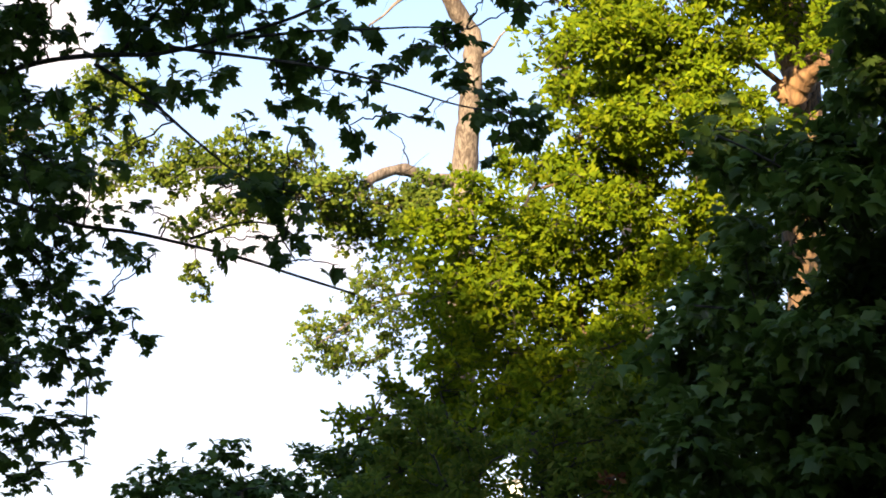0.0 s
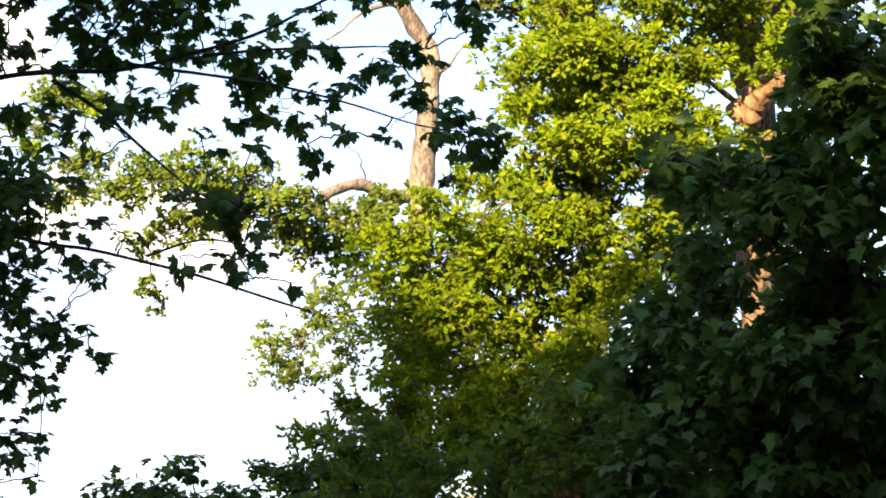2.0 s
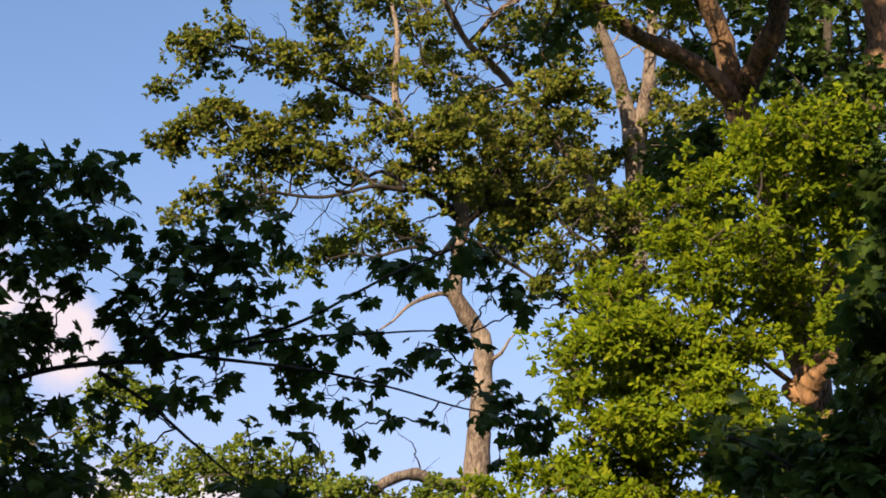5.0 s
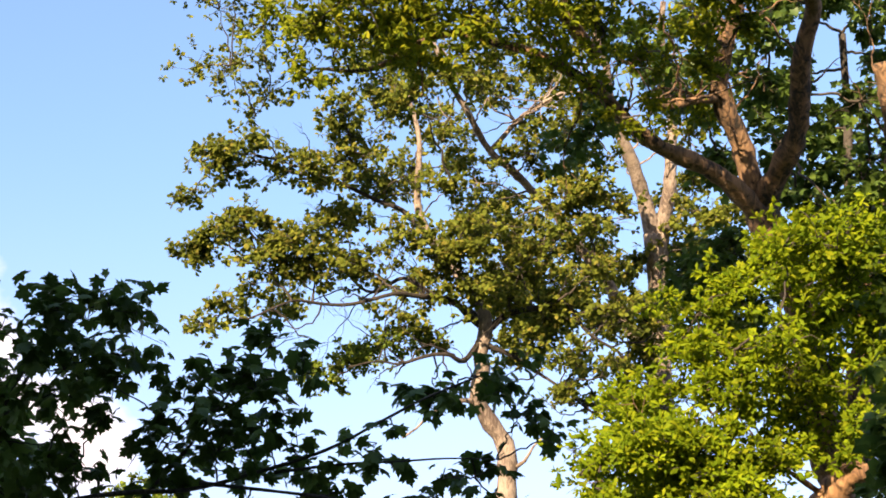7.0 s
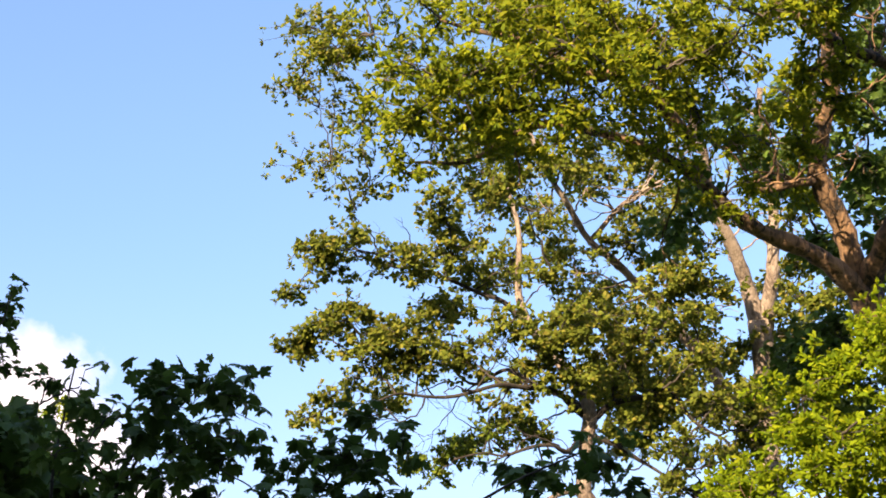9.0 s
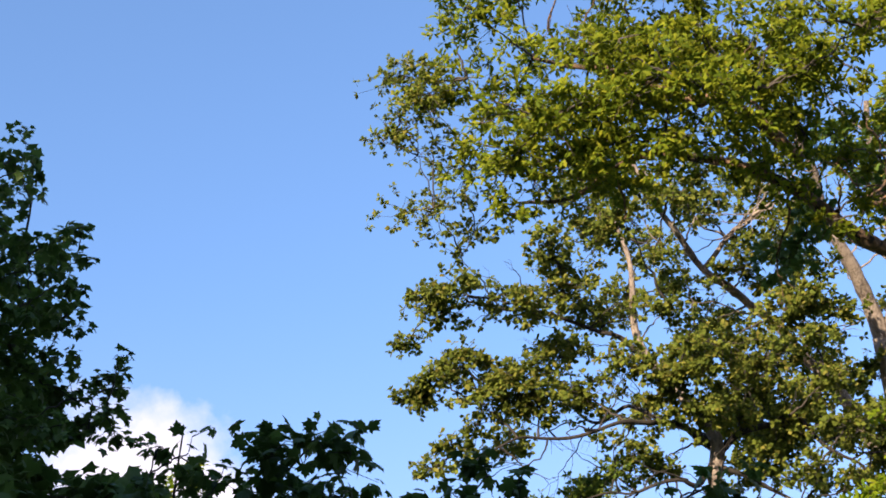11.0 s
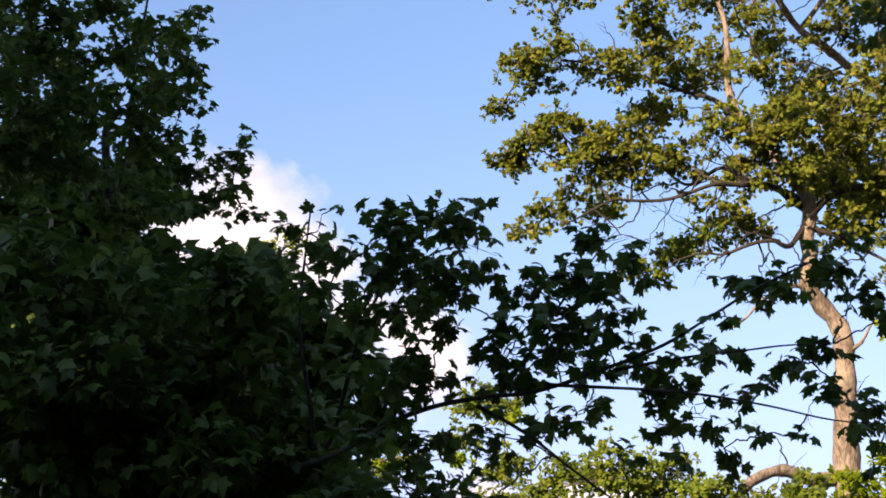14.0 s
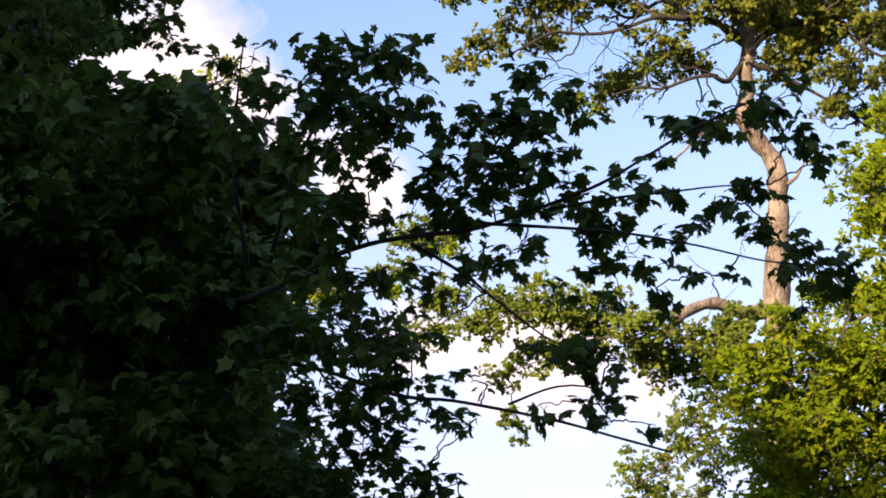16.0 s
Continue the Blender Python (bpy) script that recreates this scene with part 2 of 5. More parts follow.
def limb(name, points, r0, r1, material, thing, sides=12, step=0.25, knots=0.12, flare=0.0, label="", wave=0.0, taper=0.8):
    """A tapered, slightly lumpy limb with closed ends."""
    line = smooth_line(points, step)
    if wave:
        line = [q + wave * min(1.0, 3 * i / len(line)) * Vector([noise.noise(q * 0.8 + Vector((9.1 * k, 3.7, 5.3 * k))) for k in range(3)]) for i, q in enumerate(line)]
    verts, faces, n = [], [], len(line)
    side = Vector((1, 0, 0))
    for i, q in enumerate(line):
        a = (line[min(i + 1, n - 1)] - line[max(i - 1, 0)]).normalized()
        side = (side - a * side.dot(a)).normalized()
        up = a.cross(side)
        f = i / (n - 1)
        r = r0 + (r1 - r0) * f ** taper
        if flare:
            r *= 1 + flare * math.exp(-(q.z - line[0].z) / 0.5)
        for k in range(sides):
            w = 2 * math.pi * k / sides
            d = side * math.cos(w) + up * math.sin(w)
            lump = 1 + knots * 1.6 * noise.noise((q + d * r) * (0.45 / max(r, 0.02)) * 0.6) + knots * 0.7 * noise.noise((q + d * r) * 5.0)
            verts.append(q + d * r * lump)
        if i:
            b = (i - 1) * sides
            for k in range(sides):
                faces.append((b + k, b + (k + 1) % sides, b + sides + (k + 1) % sides, b + sides + k))
    faces.append(tuple(range(sides - 1, -1, -1)))
    faces.append(tuple(range((n - 1) * sides, n * sides)))
    ob = mesh_object(name, verts, faces, material, None, label, True)
    return rest_in(ob, thing), line


def half_outline(points):
    """A leaf's outline from its right half, and a fan of triangles about the middle."""
    right = [Vector((x, y)) for x, y in points]
    ring = right + [Vector((-p.x, p.y)) for p in reversed(right[1:-1])]
    return ring


def leaf_shape(points, middle=0.36, curl=0.25, fold=0.25, lobed=True):
    ring = half_outline(points)
    flat = [Vector((0, middle))] + ring if lobed else ring
    verts = np.array([(p.x, p.y, fold * abs(p.x) - curl * (p.y - 0.3) ** 2 - 0.3 * p.x * p.x) for p in flat])
    k = len(ring)
    if lobed:
        return verts, np.array([(0, 1 + i, 1 + (i + 1) % k) for i in range(k)])
    if k == 4:
        return verts, np.array([(0, 1, 2), (0, 2, 3)])
    tris, h = [(0, 1, k - 1)], k // 2
    for i in range(1, h - 1):
        tris += [(i, i + 1, k - i), (i + 1, k - i - 1, k - i)]
    tris.append((h - 1, h, h + 1))
    return verts, np.array(tris)


MAPLE_HALF = [(0, 0), (0.17, -0.11), (0.46, -0.10), (0.36, 0.09), (0.43, 0.20), (0.67, 0.42), (0.49, 0.45), (0.47, 0.62), (0.26, 0.50),
              (0.27, 0.72), (0.12, 0.78), (0, 1.02)]
MAPLE_SHAPE = leaf_shape(MAPLE_HALF, curl=0.35, fold=-0.12)
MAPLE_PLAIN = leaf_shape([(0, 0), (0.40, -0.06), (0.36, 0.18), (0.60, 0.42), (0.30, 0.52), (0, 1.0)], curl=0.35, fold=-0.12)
OAK_SHAPE = leaf_shape([(0, 0), (0.15, 0.28), (0.12, 0.44), (0.23, 0.68), (0, 1.05)], lobed=False)
SMALL_SHAPE = leaf_shape([(0, 0), (0.22, 0.34), (0.30, 0.70), (0, 1.0)], lobed=False)
BROAD_SHAPE = leaf_shape([(0, 0), (0.5, 0.45), (0, 1.0)], lobed=False)


SUNWARD = np.array([math.sin(radians(SUN_AZ)), math.cos(radians(SUN_AZ)), 0.3])

# how leaves stand: leaves to a tuft, tufts to a bough, the bough's spread (m) and flatness, leaf stalk (of a leaf's length),
# pull of the blade's face to the sky, to the light and to its bough, looseness of face and tip, sag of the tip
HABITS = {
    "maple": dict(tuft=4, bough=5, spread=0.12, flat=0.32, stalk=0.75, up=1.0, sun=0.0, follow=0.3, face=0.30, loose=0.35, sag=0.55),
    "mass": dict(tuft=4, bough=5, spread=0.12, flat=0.4, stalk=0.75, up=0.75, sun=0.1, follow=0.2, face=0.45, loose=0.4, sag=0.55),
    "spray": dict(loosely=0.7, tuft=3, bough=3, spread=0.11, flat=0.35, stalk=0.75, up=0.9, sun=0.0, follow=0.3, face=0.36, loose=0.4, sag=0.6),
    "oak": dict(tuft=8, bough=10, spread=0.15, flat=0.42, stalk=0.12, up=-0.25, sun=0.8, follow=0.3, face=0.46, loose=0.26, sag=0.0),
    "airy": dict(tuft=9, bough=8, spread=0.17, flat=0.4, stalk=0.12, up=-0.1, sun=0.75, follow=0.3, face=0.42, loose=0.4, sag=0.1),
}


def leaf_turns(out, flat_to, h):
    """Turning matrices of leaves: the tip points along out, sagging; the face follows its bough, the sky and the light."""
    tip = out * 0.8 + rng.normal(0, h["loose"], out.shape) + np.array([0, 0, -h["sag"]])
    tip /= np.linalg.norm(tip, axis=1, keepdims=True) + 1e-9
    face = rng.normal(0, h["face"], out.shape) + np.array([0, 0, h["up"]]) + SUNWARD * h["sun"] + flat_to * h["follow"]
    face -= tip * (face * tip).sum(1, keepdims=True)
    face /= np.linalg.norm(face, axis=1, keepdims=True) + 1e-9
    side = np.cross(tip, face)
    return np.stack([side, tip, face], -1)


def units(n):
    d = rng.normal(0, 1, (n, 3))
    return d / np.linalg.norm(d, axis=1, keepdims=True)


def clump_leaves(x, y, z, r, size, density, flat, h):
    """Places, outward directions, bough normals and twigs of the leaves of one clump: boughs of tufts round a centre."""
    n = max(4, int(density * math.pi * r * r / (0.42 * size * size)))
    tufts = max(2, n // h["tuft"])
    boughs = max(2, round(tufts / h["bough"]))
    d = units(boughs)
    ends = d * r * 1.08 * rng.uniform(0.05, 1.0, (boughs, 1)) ** 0.5 * np.array([1, 1, flat])
    tilt = rng.normal(0, 0.22, (boughs, 3)) + np.array([0, 0, 1.0]) + d * 0.35
    tilt /= np.linalg.norm(tilt, axis=1, keepdims=True)
    bough = rng.integers(0, boughs, tufts)
    wide = min(h["spread"], r * h.get("loosely", 0.5)) * rng.uniform(0.6, 1.4, (boughs, 1))
    off = rng.normal(0, 1, (tufts, 3)).clip(-1.8, 1.8) * wide[bough]
    up = tilt[bough]
    off -= up * (off * up).sum(1, keepdims=True) * (1 - h["flat"])
    heads = ends[bough] + off
    pick = rng.integers(0, tufts, n)
    out = units(n) * np.array([1, 1, 0.6]) + d[bough[pick]] * 0.35
    out /= np.linalg.norm(out, axis=1, keepdims=True) + 1e-9
    centre = np.array([x, y, z])
    stalks = out * size * h["stalk"] * rng.uniform(0.5, 1.2, (n, 1))
    some = np.arange(0, tufts, 3)
    twigs = np.concatenate([np.stack([ends * 0.1, ends], 1), np.stack([ends[bough[some]], heads[some]], 1)]) + centre
    return heads[pick] + stalks + centre, out, up[pick], twigs


def scatter(places, turns, sizes, shape):
    verts, tris = shape
    k = len(verts)
    v = np.einsum("nij,kj->nki", turns, verts) * sizes[:, None, None] + places[:, None, :]
    t = tris[None] + (np.arange(len(places)) * k)[:, None, None]
    return v.reshape(-1, 3), t.reshape(-1, 3)


def sticks(pairs, r0, r1):
    """Thin three-sided twigs from the first to the second point of each pair, a little bent."""
    a, b = pairs[:, 0], pairs[:, 1]
    mid = (a + b) / 2 + rng.normal(0, 0.10, a.shape) * np.linalg.norm(b - a, axis=1, keepdims=True)
    axis = b - a
    axis /= np.linalg.norm(axis, axis=1, keepdims=True) + 1e-9
    u = np.cross(axis, np.array([0.3, 0.5, 0.81]))
    u /= np.linalg.norm(u, axis=1, keepdims=True) + 1e-9
    w = np.cross(axis, u)
    rings = []
    for q, r in ((a, r0), (mid, (r0 + r1) / 2), (b, r1)):
        for k in range(3):
            s, c = math.sin(k * 2.094), math.cos(k * 2.094)
            rings.append(q + (u * c + w * s) * r)
    v = np.stack(rings, 1)
    t = []
    for s in (0, 3):
        for k in range(3):
            m = (k + 1) % 3
            t += [(s + k, s + m, s + 3 + m), (s + k, s + 3 + m, s + 3 + k)]
    t = np.array(t)[None] + (np.arange(len(a)) * 9)[:, None, None]
    return v.reshape(-1, 3), t.reshape(-1, 3)


def side_branches(pairs, r0, r1, parts=6):
    """Thin branches that wander and sag a little on their way from the limb to the clump."""
    a, b = pairs[:, 0], pairs[:, 1]
    length = np.linalg.norm(b - a, axis=1, keepdims=True)
    knots = [a]
    for i in range(1, parts):
        f = i / parts
        knots.append(a + (b - a) * f + rng.normal(0, 0.022, a.shape) * length * math.sin(math.pi * f) ** 0.5 + np.array([0, 0, 0.03]) * length * math.sin(math.pi * f))
    knots.append(b)
    v, t, base = [], [], 0
    for i in range(parts):
        sv, st = sticks(np.stack([knots[i], knots[i + 1]], 1), r0 + (r1 - r0) * i / parts, r0 + (r1 - r0) * (i + 1) / parts)
        v.append(sv), t.append(st + base)
        base += len(sv)
    return np.concatenate(v), np.concatenate(t)


def offshoots(thing, lines, count, length, thick, material, rise=0.3, label="bare thin side branches"):
    """Side branches that fork off along the limbs, wander, thin out and carry a few twigs."""
    pairs = {}
    for line in lines:
        n = len(line)
        for _ in range(count):
            i = int(rng.uniform(0.2, 0.97) * (n - 1))
            at = np.array(line[i])
            ahead = np.array(line[min(i + 1, n - 1)] - line[max(i - 1, 0)])
            ahead /= np.linalg.norm(ahead) + 1e-9
            way = rng.normal(0, 0.8, 3) + ahead * 0.7 + np.array([0, 0, rise])
            way /= np.linalg.norm(way)
            reach = length * rng.uniform(0.5, 1.3)
            for k in range(7):
                way = way + rng.normal(0, 0.26, 3) + np.array([0, 0, 0.03])
                way /= np.linalg.norm(way)
                to = at + way * reach / 7
                pairs.setdefault(k, []).append((at, to))
                if k in (2, 4, 5):
                    side = way + rng.normal(0, 0.7, 3)
                    side /= np.linalg.norm(side)
                    pairs.setdefault(7, []).append((to, to + side * reach * rng.uniform(0.12, 0.3)))
                at = to
    v, t, base = [], [], 0
    for k, rows in pairs.items():
        r0, r1 = (thick * (1 - k / 7.5), thick * (1 - (k + 1) / 7.5)) if k < 7 else (thick * 0.3, thick * 0.12)
        sv, st = sticks(np.array(rows), r0, r1)
        v.append(sv), t.append(st + base)
        base += len(sv)
    rest_in(bulk_triangles("side_branch", np.concatenate(v), np.concatenate(t), material, None, label), thing)


def foliage(thing, clumps, lines, size, density, shape, material, twig=0.006, branch=0.02, flat=0.8, habit="maple", label="", singles=0, singles_meshes=()):
    """Leaves, twigs and side branches of a tree: every clump hangs by a branch from the nearest limb or clump."""
    h = HABITS[habit]
    joints = np.array([q for line in lines for q in line]) if lines else None
    places, outs, flats, twigs, branches = [], [], [], [], []
    if joints is not None:
        clumps = sorted(clumps, key=lambda c: np.linalg.norm(joints - np.array(c[:3]), axis=1).min())
    for x, y, z, r in clumps:
        p, o, fl, tw = clump_leaves(x, y, z, r, size, density, flat, h)
        places.append(p), outs.append(o), flats.append(fl), twigs.append(tw)
        if joints is not None:
            c = np.array([x, y, z])
            gap = np.linalg.norm(joints - c, axis=1) + 0.6 * np.maximum(joints[:, 2] - z, 0)
            branches.append((joints[gap.argmin()], c))
            joints = np.concatenate([joints, c[None]])
    places, outs, flats, twigs = (np.concatenate(a) for a in (places, outs, flats, twigs))
    turns = leaf_turns(outs, flats, h)
    sizes = size * rng.uniform(0.65, 1.25, len(places))
    if singles:
        order = rng.permutation(len(places))
        for i in order[:singles]:
            ob = new("leaf", singles_meshes[i % len(singles_meshes)])
            m = Matrix([[*(turns[i][row] * sizes[i]), places[i][row]] for row in range(3)] + [[0, 0, 0, 1]])
            ob.matrix_basis = m
            rest_in(ob, thing)
        keep = order[singles:]
        places, turns, sizes = places[keep], turns[keep], sizes[keep]
    if len(places):
        rest_in(bulk_triangles("foliage", *scatter(places, turns, sizes, shape), material, None, label), thing)
    v, t = sticks(twigs, twig, twig * 0.4)
    if branches:
        bv, bt = side_branches(np.array(branches), branch, twig)
        v, t = np.concatenate([v, bv]), np.concatenate([t, bt + len(v)])
    rest_in(bulk_triangles("twig", v, t, TWIG_BARK, None, "thin brown twigs"), thing)


def box(name, lo, hi, material, thing=None, label=""):
    bm = bmesh.new()
    bmesh.ops.create_cube(bm, size=1)
    lo, hi = Vector(lo), Vector(hi)
    for v in bm.verts:
        v.co = Vector([a + (b - a) * (c + 0.5) for a, b, c in zip(lo, hi, v.co)])
    bmesh.ops.bevel(bm, geom=bm.edges[:], offset=min(0.012, min(hi - lo) * 0.2), segments=1, affect="EDGES")
    me = bpy.data.meshes.new(name)
    bm.to_mesh(me)
    bm.free()
    me.materials.append(material)
    ob = new(name, me)
    if label:
        ob["label"] = label
    return rest_in(ob, thing) if thing else ob


# ---- the ground and the houses ----
GROUND_N = 60
gv, gf = [], []
for i in range(GROUND_N + 1):
    for j in range(GROUND_N + 1):
        u, w = i / GROUND_N * 2 - 1, j / GROUND_N * 2 - 1
        gx, gy = 1500 * u * abs(u) ** 1.5, 1500 * w * abs(w) ** 1.5
        near = max(0.0, 1 - math.hypot(gx, gy) / 12)
        gv.append((gx, gy, 0.25 * noise.noise((gx * 0.05, gy * 0.05, 0)) * (1 - near)))
for i in range(GROUND_N):
    for j in range(GROUND_N):
        a = i * (GROUND_N + 1) + j
        gf.append((a, a + GROUND_N + 1, a + GROUND_N + 2, a + 1))
tagged(mesh_object("ground", gv, gf, GRASS, smooth=True), "mown green park lawn", "ground", kind="structure")


def gabled_house(name, x0, x1, y0, y1, eave, ridge, wall_material, label, floors, columns):
    """A house with its long side to the viewer: walls, gables, tiled roof, windows with frame, pane and sill."""
    home = empty_thing(name, ((x0 + x1) / 2, (y0 + y1) / 2, 0), label, "house")
    box("wall", (x0, y0, -0.3), (x1, y1, eave), wall_material, home)
    mid = (y0 + y1) / 2
    for gx in (x0, x1 - 0.3):
        g = mesh_object("gable", [(gx, y0, eave), (gx, y1, eave), (gx, mid, ridge - 0.1), (gx + 0.3, y0, eave), (gx + 0.3, y1, eave), (gx + 0.3, mid, ridge - 0.1)],
                        [(0, 1, 2), (5, 4, 3), (0, 3, 4, 1), (1, 4, 5, 2), (2, 5, 3, 0)], wall_material)
        rest_in(g, home)
    for ya, yb in ((y0 - 0.5, mid), (y1 + 0.5, mid)):
        za = eave - 0.5 * (ridge - eave) / (mid - y0)
        r = mesh_object("roof", [(x0 - 0.4, ya, za), (x1 + 0.4, ya, za), (x1 + 0.4, yb, ridge), (x0 - 0.4, yb, ridge),
                                 (x0 - 0.4, ya, za + 0.18), (x1 + 0.4, ya, za + 0.18), (x1 + 0.4, yb, ridge + 0.18), (x0 - 0.4, yb, ridge + 0.18)],
                        [(3, 2, 1, 0), (4, 5, 6, 7), (0, 1, 5, 4), (1, 2, 6, 5), (2, 3, 7, 6), (3, 0, 4, 7)], ROOF_TILE)
        rest_in(r, home)
    for fl in range(floors):
        for c in range(columns):
            wx = x0 + (c + 0.5) * (x1 - x0) / columns
            wz = 1.0 + fl * (eave - 0.6) / floors
            frame_ob = box("window", (wx - 0.55, y0 - 0.05, wz), (wx + 0.55, y0 - 0.005, wz + 1.35), PAINT_WHITE, home)
            for s in (-1, 1):
                pane = box("pane", (wx + s * 0.26 - 0.21, y0 - 0.075, wz + 0.08), (wx + s * 0.26 + 0.21, y0 - 0.055, wz + 1.27), GLASS)
                pane.parent = frame_ob
                pane.matrix_parent_inverse = Matrix.Translation(-Vector(home.location))
            rest_in(box("sill", (wx - 0.65, y0 - 0.16, wz - 0.08), (wx + 0.65, y0 - 0.004, wz - 0.012), PAINT_WHITE), home)
    return home


white_house = gabled_house("house", -2.5, 7.0, 46.0, 55.0, 5.2, 6.9, RENDER_WHITE, "white rendered house with dark roof behind the trees", 2, 4)
for cx, top in ((0.05, 7.75), (4.3, 7.9)):
    stack = box("chimney", (cx - 0.28, 48.6, 5.6), (cx + 0.28, 49.3, top), RENDER_WHITE, white_house, "white rendered chimney")
    rest_in(box("chimney_cap", (cx - 0.36, 48.5, top + 0.004), (cx + 0.36, 49.4, top + 0.12), RENDER_GREY), white_house)
# unseen house added behind the viewer, so that its shadow covers the garden
gabled_house("shade_house", -48.0, 46.0, -32.0, -18.0, 10.6, 12.7, RENDER_GREY, "tall grey house, unseen, added to shade the garden", 5, 16)

# ---- trees: trunks and limbs ----
FAR_CROWN_A = [
    (-5.5, 22.1, 17.09, 0.56), (-6.06, 23.02, 17.18, 0.32), (-3.19, 22.97, 17.53, 0.57), (-4.83, 22.2, 15.8, 0.64), (-4.06, 22.38, 15.64, 0.69),
    (-4.68, 22.61, 15.24, 0.55), (-3.04, 23.72, 15.8, 0.67), (-2.13, 22.83, 15.81, 0.55), (-6.01, 24.26, 15.05, 0.37), (-3.17, 22.77, 18.03, 0.52),
    (-2.63, 23.49, 19.03, 0.6), (-2.77, 22.76, 19.43, 0.59), (-1.46, 23.19, 15.41, 0.55), (-1.1, 23.87, 15.19, 0.56), (-0.33, 22.98, 16.03, 0.55),
    (0.42, 24.83, 15.41, 0.68), (-0.13, 24.89, 14.76, 0.52), (1.37, 23.5, 14.4, 0.55), (1.61, 25.45, 14.38, 0.48), (-2.44, 23.97, 14.86, 0.41),
    (-0.4, 24.31, 15.28, 0.52),
]
FAR_CROWN_B = [
    (-4.72, 21.75, 16.98, 0.6), (-3.82, 21.86, 16.7, 0.6), (-5.69, 22.88, 16.04, 0.56), (-6.04, 23.37, 15.88, 0.42), (-3.41, 23.32, 16.42, 0.67),
    (-3.73, 22.87, 15.22, 0.55), (-2.67, 23.95, 17.65, 0.59), (-5.18, 23.27, 14.79, 0.45), (-4.72, 25.14, 15.85, 0.49), (-3.29, 22.07, 18.1, 0.41),
    (-1.79, 21.26, 17.77, 0.54), (-1.31, 22.8, 16.82, 0.46), (-0.84, 22.96, 15.7, 0.75), (-0.18, 24.94, 16.23, 0.7), (0.26, 24.11, 16.33, 0.68),
    (1.25, 23.87, 15.54, 0.56), (0.85, 23.79, 13.91, 0.5), (0.53, 24.46, 13.49, 0.35), (1.13, 25.14, 13.45, 0.26), (-1.9, 24.84, 14.94, 0.37),
    (1.08, 23.28, 16.14, 0.51),
]
FAR_CROWN = FAR_CROWN_A + FAR_CROWN_B
FAR_LOW = [
    (-3.4, 25.16, 14.59, 0.4), (-4, 24.98, 14.41, 0.31), (-2.67, 24.25, 14.49, 0.37), (-3.68, 24.97, 14.05, 0.23), (-2.1, 24.7, 14.76, 0.31),
    (-3.1, 25.24, 14.79, 0.32),
]
FAR_SKIRT_A = [
    (-6.33, 24.17, 10.37, 0.44), (-5.38, 24.97, 10.37, 0.55), (-3.96, 24.19, 9.77, 0.53), (-3.14, 23.83, 9.44, 0.42), (-4.12, 23.55, 9.08, 0.42),
    (-2.72, 25.22, 9.47, 0.44), (-1.97, 25.59, 9.26, 0.45), (-6.77, 23.57, 11.42, 0.44), (-7, 23.5, 10.74, 0.29), (-5.31, 25.33, 8.21, 0.18),
    (-3.14, 24.62, 9.19, 0.34), (-5.11, 23.5, 8.74, 0.26), (-6.54, 24.16, 9.71, 0.34),
]
FAR_SKIRT_B = [
    (-5.64, 23.58, 9.7, 0.43), (-4.39, 23.38, 9.95, 0.51), (-3.67, 24.81, 10.28, 0.44), (-2.85, 24.49, 9.8, 0.37), (-4.99, 24.69, 9.35, 0.34),
    (-2.1, 24.85, 9.5, 0.44), (-1.4, 24.4, 9.29, 0.43), (-6.32, 23.53, 11.24, 0.34), (-5.18, 24.49, 8.3, 0.21), (-2.57, 25.71, 9.2, 0.35),
    (-1.24, 24.97, 9.93, 0.34), (-1.73, 25.09, 9.72, 0.34),
]
FAR_SKIRT = FAR_SKIRT_A + FAR_SKIRT_B
FAR_DROOP = [
    (-3.15, 24.95, 7.11, 0.43), (-2.65, 24.71, 7.24, 0.42), (-2.3, 24.06, 6.62, 0.32), (-1.94, 24.07, 7.42, 0.41), (-2.43, 24.38, 7.74, 0.33),
    (-2.71, 23.65, 6.45, 0.25), (-1.86, 24.32, 6.86, 0.32), (-3.08, 23.66, 7.2, 0.23), (-1.64, 23.71, 7.28, 0.32), (-2.16, 23.42, 7.87, 0.32),
    (-1.78, 24.44, 8.32, 0.38),
]


def tree(points, label, name="tree"):
    x, y, z = points[0]
    return empty_thing(name, (x, y, 0), label, "tree", "park trees")


def grounded(points):
    """The same line, its foot set a hand deep into the ground."""
    (x, y, _), *rest = points
    return [(x, y, -0.12)] + rest


# the tall half-dead tree with a bare pale trunk
far_trunk = grounded([(-1.12, 27.98, 1.92), (-0.94, 27.52, 6.69), (-0.78, 26.54, 10.49), (-0.67, 26.13, 11.66), (-0.57, 25.74, 12.61), (-0.6, 25.61, 13), (-1.06, 25.27, 13.71), (-0.94, 25.02, 14.21), (-0.97, 24.88, 14.45), (-0.86, 24.55, 15.09), (-1.43, 24.32, 16.06), (-2.01, 24.03, 17.03), (-1.95, 23.44, 18.29), (-2.13, 23.05, 19.14)])
far_tree = tree(far_trunk, "tall tree with bare pale trunk and thin olive crown")
far_lines = [limb("trunk", far_trunk, 0.50, 0.03, PALE_BARK, far_tree, 16, 0.2, 0.16, 0.5, "weathered pinkish tan trunk without bark", taper=0.9)[1]]
